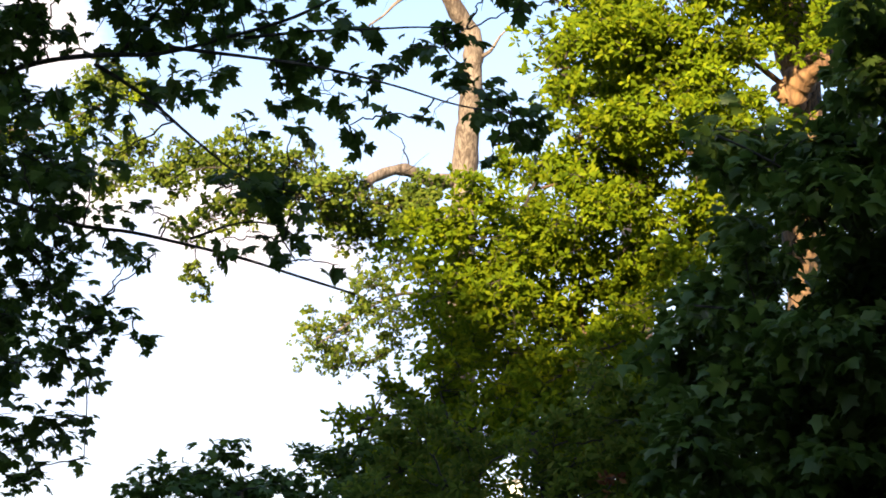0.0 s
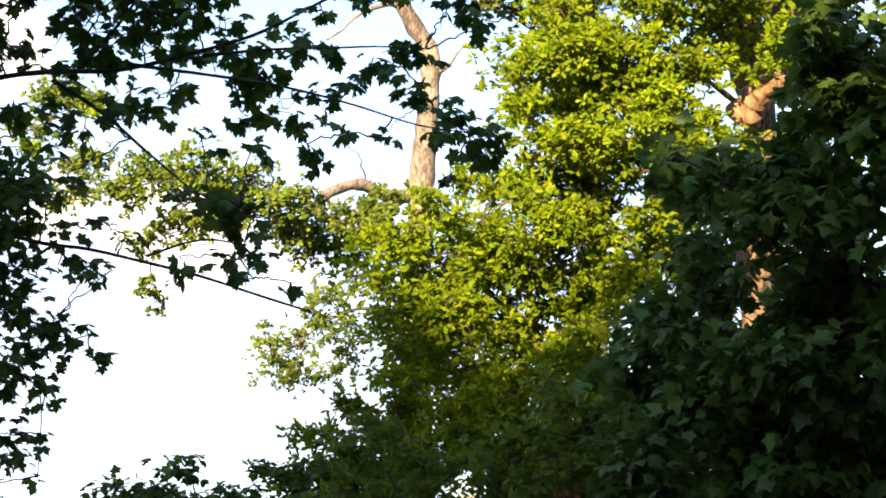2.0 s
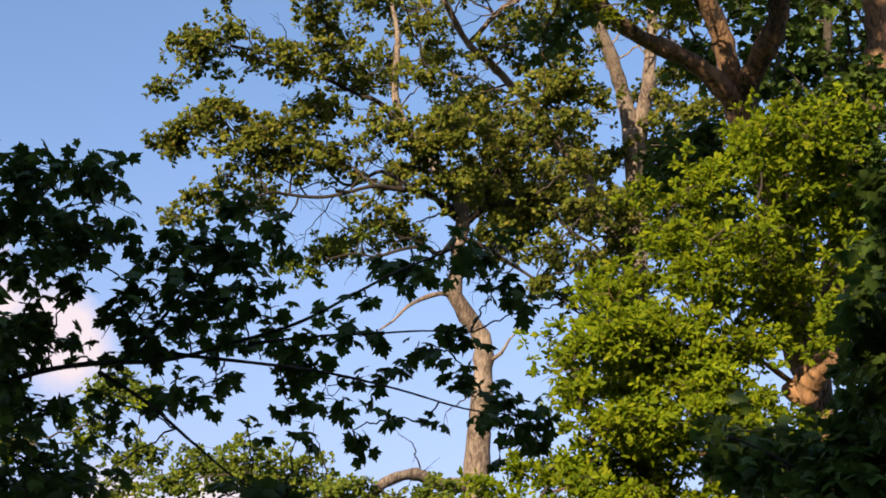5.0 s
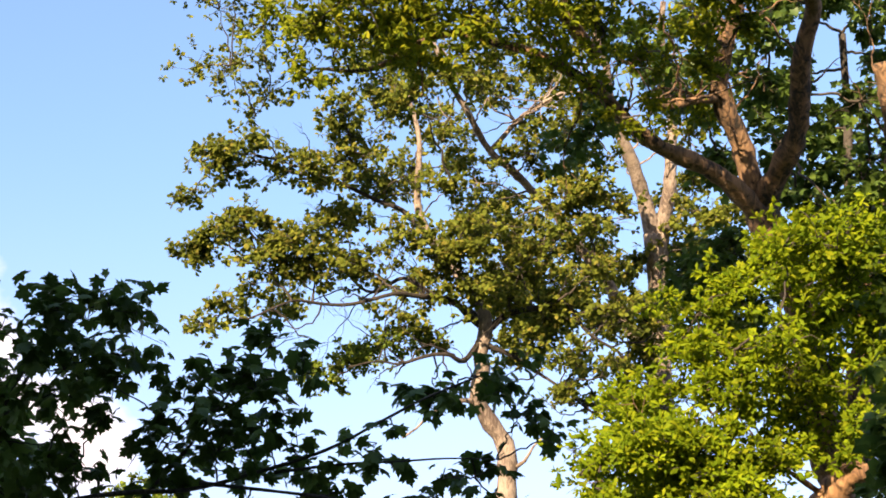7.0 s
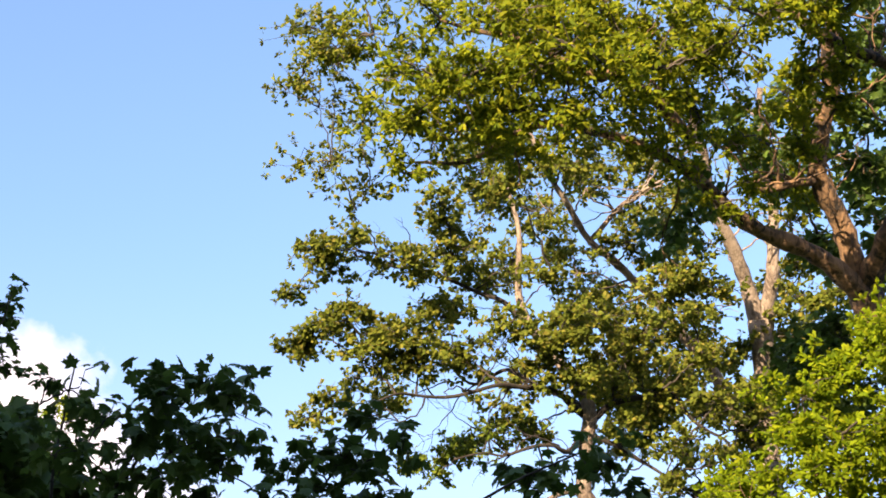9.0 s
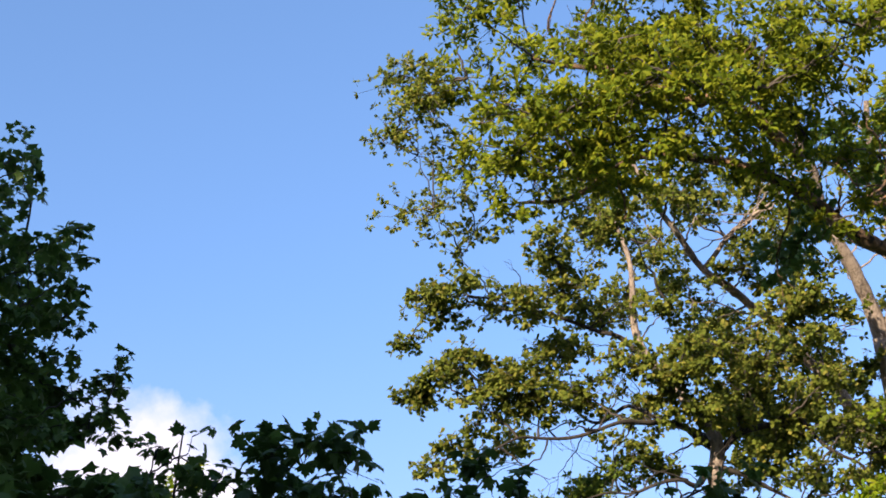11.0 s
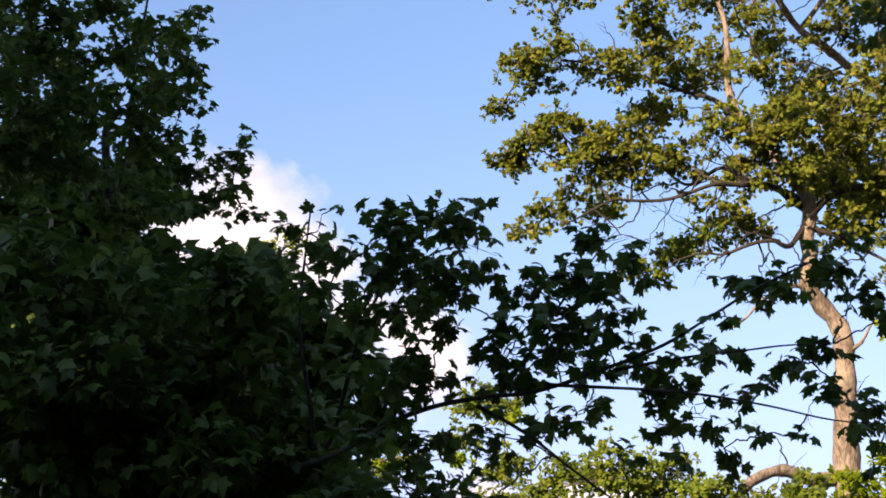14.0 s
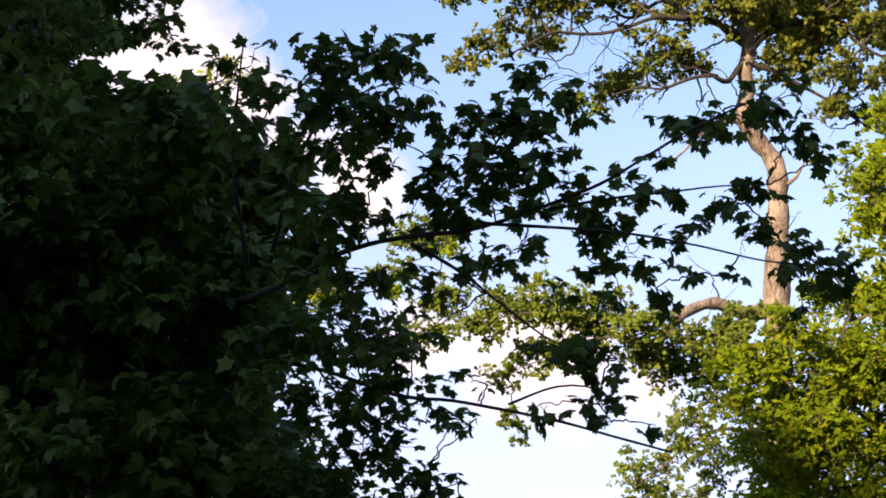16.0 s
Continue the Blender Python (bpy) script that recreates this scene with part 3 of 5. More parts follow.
for pts, ra, rb in (
        ([(-0.95, 24.62, 14.95), (-1.52, 24, 15.19), (-2.38, 23.36, 14.98), (-3.26, 23.18, 14.69), (-4.18, 22.81, 14.48), (-5.05, 22.72, 14.31)], 0.065, 0.015),
        ([(-1.52, 24.17, 16.1), (-2.23, 23.87, 16.88), (-3.05, 23.64, 17.28), (-3.84, 23.14, 17.5), (-4.69, 22.55, 17.59), (-5.55, 22.51, 17.36)], 0.06, 0.015),
        ([(-0.94, 24.55, 15.09), (-1.91, 25.1, 16.05), (-3.24, 25.3, 16.48), (-4.51, 24.9, 16.82), (-5.98, 24.52, 16.93)], 0.055, 0.015),
        ([(-0.91, 24.74, 14.72), (-1.47, 24.52, 14.01), (-1.94, 23.99, 13.88), (-2.53, 23.87, 14.01), (-3.42, 23.83, 13.87)], 0.055, 0.015),
        ([(-0.85, 24.7, 14.81), (-0.21, 24.83, 15.44), (0.63, 25.29, 15.41), (1.45, 25.76, 14.9), (1.83, 26.08, 14.21)], 0.07, 0.02),
        ([(-0.88, 24.79, 14.63), (0.06, 24.97, 14.33), (0.64, 25.24, 13.75), (1.27, 25.51, 13.11)], 0.05, 0.015)):
    # crown limbs take the bark with shade in its colour
    far_lines.append(limb("limb", pts, ra * 1.15, rb, SHADED_LIMB_BARK, far_tree, 8, 0.15, wave=0.5, taper=0.6)[1])
for pts, ra, rb in (
        ([(-0.95, 26.54, 10.48), (-1.4, 26.13, 10.39), (-1.82, 25.67, 10.42), (-2.19, 25.28, 10.23), (-2.46, 24.94, 9.91), (-2.88, 24.82, 9.5), (-3.83, 24.59, 9.8), (-4.72, 24.16, 9.98)], 0.15, 0.03),
        ([(-0.93, 27.32, 7.7), (-1.32, 26.57, 8.17), (-1.77, 25.72, 8.17), (-2.29, 24.95, 7.78), (-2.8, 24.41, 7.23), (-3.15, 24.22, 6.95)], 0.055, 0.012),
        ([(-1.04, 25.25, 13.68), (-1.29, 25.13, 13.68), (-1.56, 24.96, 13.53), (-1.86, 24.82, 13.31), (-2.14, 24.82, 13.03), (-2.39, 24.78, 12.83)], 0.06, 0.016),
        ([(-0.5, 25.77, 12.56), (-0.25, 25.53, 12.62), (-0.08, 25.34, 12.81), (0.13, 25.17, 12.94)], 0.045, 0.012)):
    line = limb("dead_limb", pts, ra, rb, PALE_BARK, far_tree, 9, 0.12, 0.2, label="bare dead limb")[1]
    if ra == 0.055:
        droop_lines = [line]
    if ra >= 0.15:
        far_lines.append(line)
# side branches in the same bark, shade put into its colour
offshoots(far_tree, far_lines, 9, 1.7, 0.022, SHADED_LIMB_BARK)
foliage(far_tree, [(x, y, z, (0.92 if x < -1 else 0.74) * r) for x, y, z, r in FAR_CROWN], far_lines, 0.105, 5.0, SMALL_SHAPE, ASH_LEAF, 0.009, 0.03, flat=0.6, habit="airy")
foliage(far_tree, FAR_LOW + FAR_SKIRT, far_lines, 0.088, 5.6, SMALL_SHAPE, FRESH_LEAF, 0.008, 0.02, flat=0.6, habit="airy")
foliage(far_tree, FAR_DROOP, droop_lines, 0.07, 3.0, SMALL_SHAPE, FRESH_LEAF, 0.008, 0.012, habit="airy")

# the pale forked tree behind
PALE_CROWN = [
    (0.99, 24.92, 18.07, 0.55), (0.14, 24.84, 18.87, 0.56), (1.67, 25.84, 18.09, 0.51), (3.45, 27.45, 18.04, 0.71), (3.54, 24.99, 17.32, 0.6),
    (3.39, 26.67, 16.78, 0.69), (-0.49, 24.92, 20.36, 0.58), (0.46, 25.5, 21.31, 0.6), (0.87, 26.11, 20.13, 0.53), (2.27, 27.73, 17.72, 0.54),
    (3.24, 24.68, 18.97, 0.34), (3.36, 25.59, 18.37, 0.34), (3.62, 24.48, 19.62, 0.57), (3.26, 25.53, 21, 0.6), (1.35, 27.89, 18.14, 0.6),
    (2.07, 26.25, 15.86, 0.55), (2.6, 26.5, 15.47, 0.56), (3.77, 25.77, 16.89, 0.56),
]
PALE_FILL = [
    (0.29, 26.74, 16.41, 0.57), (0.94, 25.94, 16.19, 0.5), (1.38, 26.64, 15.82, 0.56), (2.15, 27.65, 16.86, 0.59), (0.05, 28.02, 15.95, 0.52),
    (0.96, 27.96, 15.63, 0.52), (1.85, 27.59, 15.3, 0.51), (0.61, 28.49, 15.14, 0.37), (1.3, 28.59, 15.03, 0.29), (2.28, 27.24, 15.48, 0.45),
    (-0.61, 27.11, 16.78, 0.57), (-1.58, 23.96, 18.63, 0.44), (-0.94, 26.13, 18.43, 0.52), (0.75, 25.78, 17.71, 0.56), (0.17, 25.25, 19.85, 0.4),
    (0.87, 24.78, 20.03, 0.46), (1.67, 24.71, 18.55, 0.39), (1.29, 24.6, 17.71, 0.49), (-1.84, 24.66, 21.26, 0.64), (-1.1, 23.44, 19.7, 0.6),
    (-2.43, 23.59, 20.74, 0.62), (-0.44, 23.69, 20.26, 0.56),
]
PALE_DEEP = [
    (-1.99, 27.73, 21.9, 0.64), (-1.25, 27.47, 20.57, 0.68), (-0.6, 28.77, 20.17, 0.7), (0.35, 29.14, 19.43, 0.64), (1.3, 29.64, 18.77, 0.64),
    (-2.57, 28.23, 20.75, 0.7), (-0.47, 29.47, 18.51, 0.76), (-1.38, 28.57, 19.22, 0.75), (0.48, 29.4, 17.83, 0.75), (-2.45, 29.03, 18.42, 0.69),
    (3.37, 28.77, 19.84, 0.7), (3.68, 28.44, 18.46, 0.68), (3.94, 27.67, 19.95, 0.5), (-2.96, 27.21, 22.09, 0.51), (0.63, 24.86, 17.61, 0.6),
    (-0.89, 24.79, 17.08, 0.54), (-0.15, 25.03, 16.61, 0.65), (0.49, 26.1, 16.63, 0.67), (1.12, 23.99, 19.11, 0.49), (-0.87, 26.66, 17.18, 0.57),
    (0.34, 27.08, 16.08, 0.63), (-0.23, 27.37, 15.94, 0.57),
]
pale_trunk = grounded([(2.84, 31.86, 2.82), (2.76, 31.36, 7.35), (2.66, 31.03, 8.96), (2.58, 28.55, 15.85), (2.66, 27.71, 17.4), (2.63, 27.18, 18.3)])
pale_tree = tree(pale_trunk, "tall pale forked tree lit by low sun")
pale_lines = [limb("trunk", pale_trunk, 0.36, 0.25, PALE_BARK, pale_tree, 16, 0.25, 0.14, 0.4)[1]]
for pts, ra, rb in (
        ([(2.62, 27.43, 17.94), (2.56, 27.13, 18.44), (2.28, 26.4, 19.25), (1.96, 25.54, 20.01), (1.76, 24.65, 20.72), (1.44, 24.08, 21.15)], 0.20, 0.07),
        ([(2.69, 27.42, 17.93), (2.81, 27.12, 18.42), (2.97, 26.73, 19), (3, 26.41, 20.2), (2.98, 25.89, 21.59), (3.1, 25.23, 22.73)], 0.18, 0.06),
        ([(2.38, 28.33, 15.91), (1.68, 27.46, 17), (0.98, 26.63, 17.89), (0.11, 25.96, 18.6), (-0.65, 25.26, 19.28), (-1.1, 24.5, 19.8), (-1.45, 23.91, 20.22), (-1.74, 23.33, 20.77)], 0.15, 0.04),
        ([(-0.65, 25.26, 19.28), (0.06, 24.68, 19.59), (0.75, 24, 19.66), (1.29, 24.03, 19.58)], 0.06, 0.02)):
    pale_lines.append(limb("limb", pts, ra, rb, PALE_BARK, pale_tree, 10, 0.2, 0.14, wave=0.2)[1])
offshoots(pale_tree, pale_lines, 9, 1.9, 0.028, PALE_BARK)
foliage(pale_tree, PALE_FILL + PALE_DEEP, pale_lines, 0.105, 3.6, SMALL_SHAPE, ASH_LEAF, 0.009, 0.03, flat=0.6, habit="airy")
foliage(pale_tree, PALE_CROWN, pale_lines, 0.112, 5.0, SMALL_SHAPE, ASH_LEAF, 0.009, 0.03, flat=0.6, habit="airy")

# the great oak
OAK_SPREAD_A = [
    (-2.67, 13.54, 13.32, 0.4), (-2.45, 13.82, 14.07, 0.45), (-1.87, 13.21, 13.21, 0.49), (-1.72, 14.1, 13.24, 0.44), (-1.31, 14.86, 14.09, 0.62),
    (-0.87, 13.92, 13.97, 0.59), (-0.44, 14, 14.36, 0.6), (0.04, 14.97, 13.88, 0.36), (0.85, 14.58, 14.25, 0.43), (1.49, 13.68, 13.84, 0.22),
    (-1.24, 12.95, 13.86, 0.5), (0.07, 12.92, 13.85, 0.46), (0.61, 14.14, 12.84, 0.3),
]
OAK_SPREAD_B = [
    (-2.79, 13.34, 14.23, 0.38), (-2.29, 13.74, 13.26, 0.44), (-2.19, 14.2, 13.19, 0.34), (-1.49, 13.92, 14.05, 0.52), (-1.25, 14.82, 13.36, 0.35),
    (-0.58, 14.45, 13.66, 0.53), (0.02, 13.34, 13.36, 0.5), (0.4, 14.1, 14.54, 0.53), (1.08, 14.15, 14.5, 0.53), (1.8, 13.87, 13.61, 0.2),
    (-0.76, 13.68, 14.57, 0.49), (2.2, 13.09, 13.48, 0.22), (-2.64, 13.87, 12.72, 0.27),
]
OAK_SPREAD = OAK_SPREAD_A + OAK_SPREAD_B
OAK_TOP = [
    (-3.55, 13.36, 13.96, 0.24), (-3.82, 13.7, 13.77, 0.19), (-2.89, 13.07, 14.74, 0.31), (-2.35, 12.82, 14.45, 0.34), (-2.03, 14.1, 15.17, 0.4),
    (-1.38, 14.23, 15.52, 0.48), (-0.75, 13.81, 14.57, 0.52), (-0.08, 13.89, 14.56, 0.59), (0.55, 13.42, 13.95, 0.57), (1.15, 13.6, 13.77, 0.38),
    (0.17, 13.22, 14.87, 0.55), (-0.79, 12.96, 14.89, 0.55), (-2.22, 13.42, 15.77, 0.51), (1.11, 13.09, 14.47, 0.45), (-2.65, 12.37, 14.56, 0.27),
    (0.6, 15.15, 14.46, 0.51), (1.06, 14.76, 13.66, 0.42), (1.72, 13.39, 14.05, 0.3), (-3.26, 13.67, 14.53, 0.28),
]
OAK_FRONT = [
    (-1.81, 12.79, 12.84, 0.41), (-1.38, 12.92, 13.15, 0.42), (-1.19, 13.5, 12.95, 0.49), (-0.78, 12.57, 12.78, 0.47), (-0.52, 13.12, 12.56, 0.41),
    (-0.39, 12.5, 13, 0.47), (-1.66, 13.59, 12.82, 0.36), (-2.12, 12.73, 12.41, 0.31), (0.02, 12.56, 12.68, 0.41), (-2.18, 12.29, 12.78, 0.34),
    (-0.87, 12.42, 13.33, 0.41), (0.24, 13.53, 12.9, 0.33),
]
OAK_ROOF = [
    (0.67, 12.69, 13.21, 0.35), (1.02, 12.75, 12.89, 0.32), (1.42, 12.79, 13.21, 0.35), (0.46, 13.01, 12.93, 0.29), (1.67, 12.16, 12.85, 0.31),
    (1.14, 11.97, 12.9, 0.34),
]
# clumps mostly out of view, added sunward of the right limb to shade it
OAK_SUN_SCREEN = [
    (2.32, 13.4, 13.13, 0.26), (2.42, 12.9, 13.45, 0.26), (2.51, 12.4, 13.72, 0.27), (2.6, 11.9, 14.02, 0.27), (2.65, 11.4, 14.3, 0.27),
    (2.7, 10.8, 14.5, 0.27), (2.6, 14.05, 13.05, 0.22), (2.68, 13.5, 13.4, 0.24), (2.78, 13, 13.7, 0.24), (2.85, 12.5, 14.0, 0.24),
    (2.98, 11.6, 14.5, 0.24), (2, 12.4, 13.35, 0.28), (2.2, 14.4, 12.7, 0.2), (2.0, 13.9, 12.85, 0.2), (2.2, 11.5, 13.95, 0.3), (2.3, 10.8, 14.45, 0.3), (2.45, 9.8, 14.9, 0.3),
]
OAK_EDGE = [
    (-3.51, 13.36, 14.44, 0.39), (-3.64, 13.33, 13.78, 0.27), (-3.18, 13.22, 13.9, 0.34), (-3.83, 13.61, 13.64, 0.22), (-3.5, 13.73, 13.48, 0.29),
    (-3.91, 14.4, 13.18, 0.23), (-3.4, 14.07, 12.91, 0.31), (-3.23, 14.95, 13.99, 0.37), (-3.11, 15.05, 13.24, 0.29), (-3.18, 14.63, 12.58, 0.15),
]
OAK_VEIL = [
    (3, 16.2, 11.4, 0.3), (3.45, 16.4, 11.6, 0.28), (3.7, 16.3, 10.6, 0.3), (3.3, 16.5, 10.2, 0.3), (2.9, 15.9, 10.9, 0.3),
    (3.3, 15.93, 11.08, 0.31), (3.07, 16.27, 11.05, 0.28), (3.41, 17.27, 9.53, 0.27), (3.79, 17.17, 9.32, 0.27), (3.62, 16.7, 9.79, 0.18),
    (3.09, 16.92, 9.54, 0.28), (3.84, 17.49, 8.04, 0.21), (3.35, 17.51, 7.92, 0.25), (3.16, 16.1, 11, 0.28), (3.36, 16.05, 10.57, 0.24),
    (3.02, 16.62, 9.97, 0.28), (3.7, 17.03, 10.07, 0.25),
]
OAK_SHADE = [
    (1.55, 14.86, 12.72, 0.22), (1.93, 15.37, 13.61, 0.2), (2.39, 15.73, 14.51, 0.45), (1.56, 15.77, 14.22, 0.45), (2.07, 16.05, 13.22, 0.29),
    (1.01, 14.64, 13.8, 0.42), (1.18, 14.76, 12.34, 0.22), (0.92, 14.55, 12.53, 0.26), (0.61, 14.56, 12.9, 0.29), (1.52, 14.78, 12.38, 0.16),
    (1.37, 15.03, 12.19, 0.12), (0.28, 14.32, 12.9, 0.27),
]
OAK_SUNNY = [
    (1.98, 16.42, 10.53, 0.38), (2.51, 16.52, 10.88, 0.42), (2.1, 16.73, 10.07, 0.45), (1.59, 16.86, 9.71, 0.45), (1.17, 17.02, 9.5, 0.38),
    (1.01, 17.06, 9.08, 0.35), (1.6, 16.12, 8.78, 0.49), (2.32, 16.39, 9.3, 0.51), (2.32, 15.83, 9.76, 0.4), (2.75, 15.14, 9.66, 0.26),
    (3.21, 14.62, 10.42, 0.39), (3.73, 14.88, 10.7, 0.4), (3.57, 15.16, 10.2, 0.39), (4, 16.1, 9.96, 0.41), (3.03, 16.95, 9.76, 0.42),
    (3.81, 16.01, 9.2, 0.3), (2.91, 17.24, 9.07, 0.38), (0.74, 17.63, 8.92, 0.32), (1.56, 17.53, 8.88, 0.53), (2.12, 16.44, 8.55, 0.47),
    (2.97, 14.96, 10.64, 0.29), (3.63, 15.88, 8.59, 0.3),
]
OAK_LOWER = [
    (0.74, 15.92, 8.52, 0.35), (1.19, 15.86, 8.62, 0.45), (1.87, 16.39, 8.76, 0.5), (0.91, 17.06, 8.35, 0.34), (1.51, 16.93, 8.36, 0.47),
    (2.1, 16.37, 8.19, 0.46), (2.58, 16.38, 8.67, 0.3), (2.54, 16.85, 8.09, 0.37), (0.61, 15.9, 8.17, 0.25), (2.83, 16.62, 7.99, 0.23),
]
oak_trunk = grounded([(3.64, 19.67, 1.33), (3.81, 19.44, 4.41), (3.77, 19.06, 6.38), (3.78, 18.61, 7.9), (3.78, 18.21, 8.97), (3.63, 18.06, 9.42), (3.52, 17.55, 10.54), (3.47, 17.46, 10.78), (3.31, 17.1, 11.49), (2.99, 16.75, 12.19)])
oak = tree(oak_trunk, "great oak with furrowed trunk and spreading sunlit crown")
oak_lines = [limb("trunk", oak_trunk, 0.33, 0.21, OAK_BARK, oak, 20, 0.15, 0.2, 0.5, "furrowed reddish brown oak trunk")[1]]
for pts, ra, rb in (
        ([(3.02, 16.78, 12.12), (2.53, 16.25, 12.32), (1.85, 15.75, 12.49), (1.29, 15.18, 12.68), (0.82, 14.77, 12.96), (0.02, 14.39, 13.14), (-0.79, 14.42, 13.4), (-1.92, 14.73, 13.2), (-2.5, 14.83, 13.27)], 0.16, 0.02),
        ([(2.99, 16.76, 12.16), (2.82, 16.31, 12.91), (2.51, 15.79, 13.35), (2.61, 15.32, 13.79), (2.78, 14.92, 14.08), (2.73, 14.53, 14.36), (2.79, 14.06, 14.57), (2.67, 13.45, 14.94)], 0.17, 0.08),
        ([(0.94, 14.65, 13.21), (0.52, 14.03, 13.37), (0.01, 13.63, 13.53), (-0.06, 13.85, 13.6), (-0.97, 13.56, 14.03), (-1.92, 13.36, 14.42)], 0.09, 0.025),
        ([(3.79, 18.67, 7.69), (3.15, 17.94, 7.68), (2.38, 17.31, 7.7), (1.34, 16.97, 7.46), (0.41, 16.88, 7.24)], 0.05, 0.015),
        ([(3.79, 18.31, 8.71), (3.02, 17.52, 8.86), (2.07, 17.05, 8.75), (1.25, 16.86, 8.62)], 0.05, 0.015)):
    oak_lines.append(limb("limb", pts, ra, rb, OAK_BARK, oak, 12, 0.12, 0.18, wave=0.16, taper=0.65)[1])
oak_lines.append(limb("limb", [(3, 16.71, 12.25), (3.25, 16.25, 12.52), (3.4, 15.81, 12.74), (3.44, 15.3, 13.1), (3.46, 14.92, 13.42), (3.57, 14.56, 13.68), (3.51, 14.21, 13.66), (3.68, 13.74, 13.84), (3.73, 13.15, 14.17)], 0.17, 0.08, OAK_BARK, oak, 12, 0.12, 0.2, wave=0.1, taper=0.8)[1])
for pts, ra, rb in (
        ([(3.5, 14.25, 13.62), (3.16, 13.99, 13.7), (2.88, 13.76, 13.72), (2.42, 13.5, 13.81), (1.98, 13.24, 14.03)], 0.09, 0.05),
        ([(2.53, 15.81, 13.32), (2.22, 15.61, 13.15), (1.87, 15.43, 12.95), (1.51, 15.12, 12.92)], 0.07, 0.03)):
    oak_lines.append(limb("limb", pts, ra, rb, OAK_BARK, oak, 10, 0.1, 0.22, wave=0.08)[1])
oak_lines.append(limb("stem", [(3.89, 18.37, 9.11), (4.12, 18.14, 10.04), (4.35, 17.80, 10.85), (4.56, 17.40, 11.70), (4.87, 17.13, 12.65), (4.93, 16.78, 13.49), (4.79, 16.32, 14.16)], 0.24, 0.15, OAK_BARK, oak, 14, 0.12, 0.2, taper=0.8, label="second oak stem, dark in leaf shade")[1])
limb("broken_stub", [(3.55, 18.05, 8.66), (3.66, 17.78, 8.8), (3.79, 17.55, 8.87), (3.93, 17.4, 8.84), (4.0, 17.36, 8.79)], 0.25, 0.10, SUNLIT_STUB_BARK, oak, 20, 0.05, 0.2, label="broken limb stub, its bark colour lightened for sunlight")
offshoots(oak, oak_lines[1:], 11, 1.4, 0.024, OAK_BARK)
foliage(oak, OAK_SPREAD + OAK_TOP + OAK_FRONT + OAK_ROOF, oak_lines, 0.096, 3.5, OAK_SHAPE, OAK_LEAF, 0.007, 0.02, flat=0.78, habit="oak")
foliage(oak, OAK_EDGE, oak_lines, 0.062, 2.6, SMALL_SHAPE, ASH_LEAF, 0.005, 0.012, habit="airy")
foliage(oak, OAK_SUN_SCREEN, oak_lines, 0.100, 9.5, OAK_SHAPE, OAK_LEAF, 0.007, 0.02, flat=0.9, habit="oak")
foliage(oak, OAK_SHADE, oak_lines, 0.100, 3.4, OAK_SHAPE, OAK_LEAF, 0.007, 0.02, flat=0.78, habit="oak")
foliage(oak, OAK_SUNNY + OAK_LOWER + OAK_VEIL, oak_lines, 0.096, 7.2, OAK_SHAPE, SUNNY_LEAF, 0.007, 0.02, flat=0.8, habit="oak")

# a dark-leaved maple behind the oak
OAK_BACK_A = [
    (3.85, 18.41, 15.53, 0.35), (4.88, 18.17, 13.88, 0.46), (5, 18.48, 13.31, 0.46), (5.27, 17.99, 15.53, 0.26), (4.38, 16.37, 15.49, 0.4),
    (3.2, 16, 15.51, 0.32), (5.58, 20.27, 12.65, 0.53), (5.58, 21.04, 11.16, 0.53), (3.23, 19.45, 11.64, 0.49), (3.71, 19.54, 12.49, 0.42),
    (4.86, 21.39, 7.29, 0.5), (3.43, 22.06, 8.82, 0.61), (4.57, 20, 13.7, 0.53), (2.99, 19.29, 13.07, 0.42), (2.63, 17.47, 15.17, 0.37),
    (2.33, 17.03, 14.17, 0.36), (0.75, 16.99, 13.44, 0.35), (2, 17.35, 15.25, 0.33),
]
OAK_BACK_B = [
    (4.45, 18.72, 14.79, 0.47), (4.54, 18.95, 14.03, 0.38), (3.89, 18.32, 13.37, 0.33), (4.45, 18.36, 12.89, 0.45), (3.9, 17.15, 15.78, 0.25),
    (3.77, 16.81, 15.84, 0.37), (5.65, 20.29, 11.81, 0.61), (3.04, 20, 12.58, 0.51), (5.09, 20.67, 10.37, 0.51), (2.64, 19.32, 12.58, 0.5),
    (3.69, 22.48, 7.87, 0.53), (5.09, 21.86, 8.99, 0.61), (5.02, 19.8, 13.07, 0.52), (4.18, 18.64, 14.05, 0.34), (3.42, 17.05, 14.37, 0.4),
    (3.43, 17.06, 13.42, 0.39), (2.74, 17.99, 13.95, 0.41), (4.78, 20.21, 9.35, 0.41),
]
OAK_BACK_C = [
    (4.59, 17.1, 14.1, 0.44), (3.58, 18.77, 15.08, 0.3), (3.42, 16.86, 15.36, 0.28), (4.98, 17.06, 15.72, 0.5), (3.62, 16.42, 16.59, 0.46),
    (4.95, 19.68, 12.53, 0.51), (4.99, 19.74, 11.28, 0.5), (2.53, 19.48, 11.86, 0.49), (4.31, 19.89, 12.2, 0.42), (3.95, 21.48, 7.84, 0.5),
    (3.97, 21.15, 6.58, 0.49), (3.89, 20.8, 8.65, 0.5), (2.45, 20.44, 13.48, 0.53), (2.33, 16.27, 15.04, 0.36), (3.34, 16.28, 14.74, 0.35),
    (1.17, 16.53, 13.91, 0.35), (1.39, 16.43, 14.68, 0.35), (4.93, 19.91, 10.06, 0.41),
]
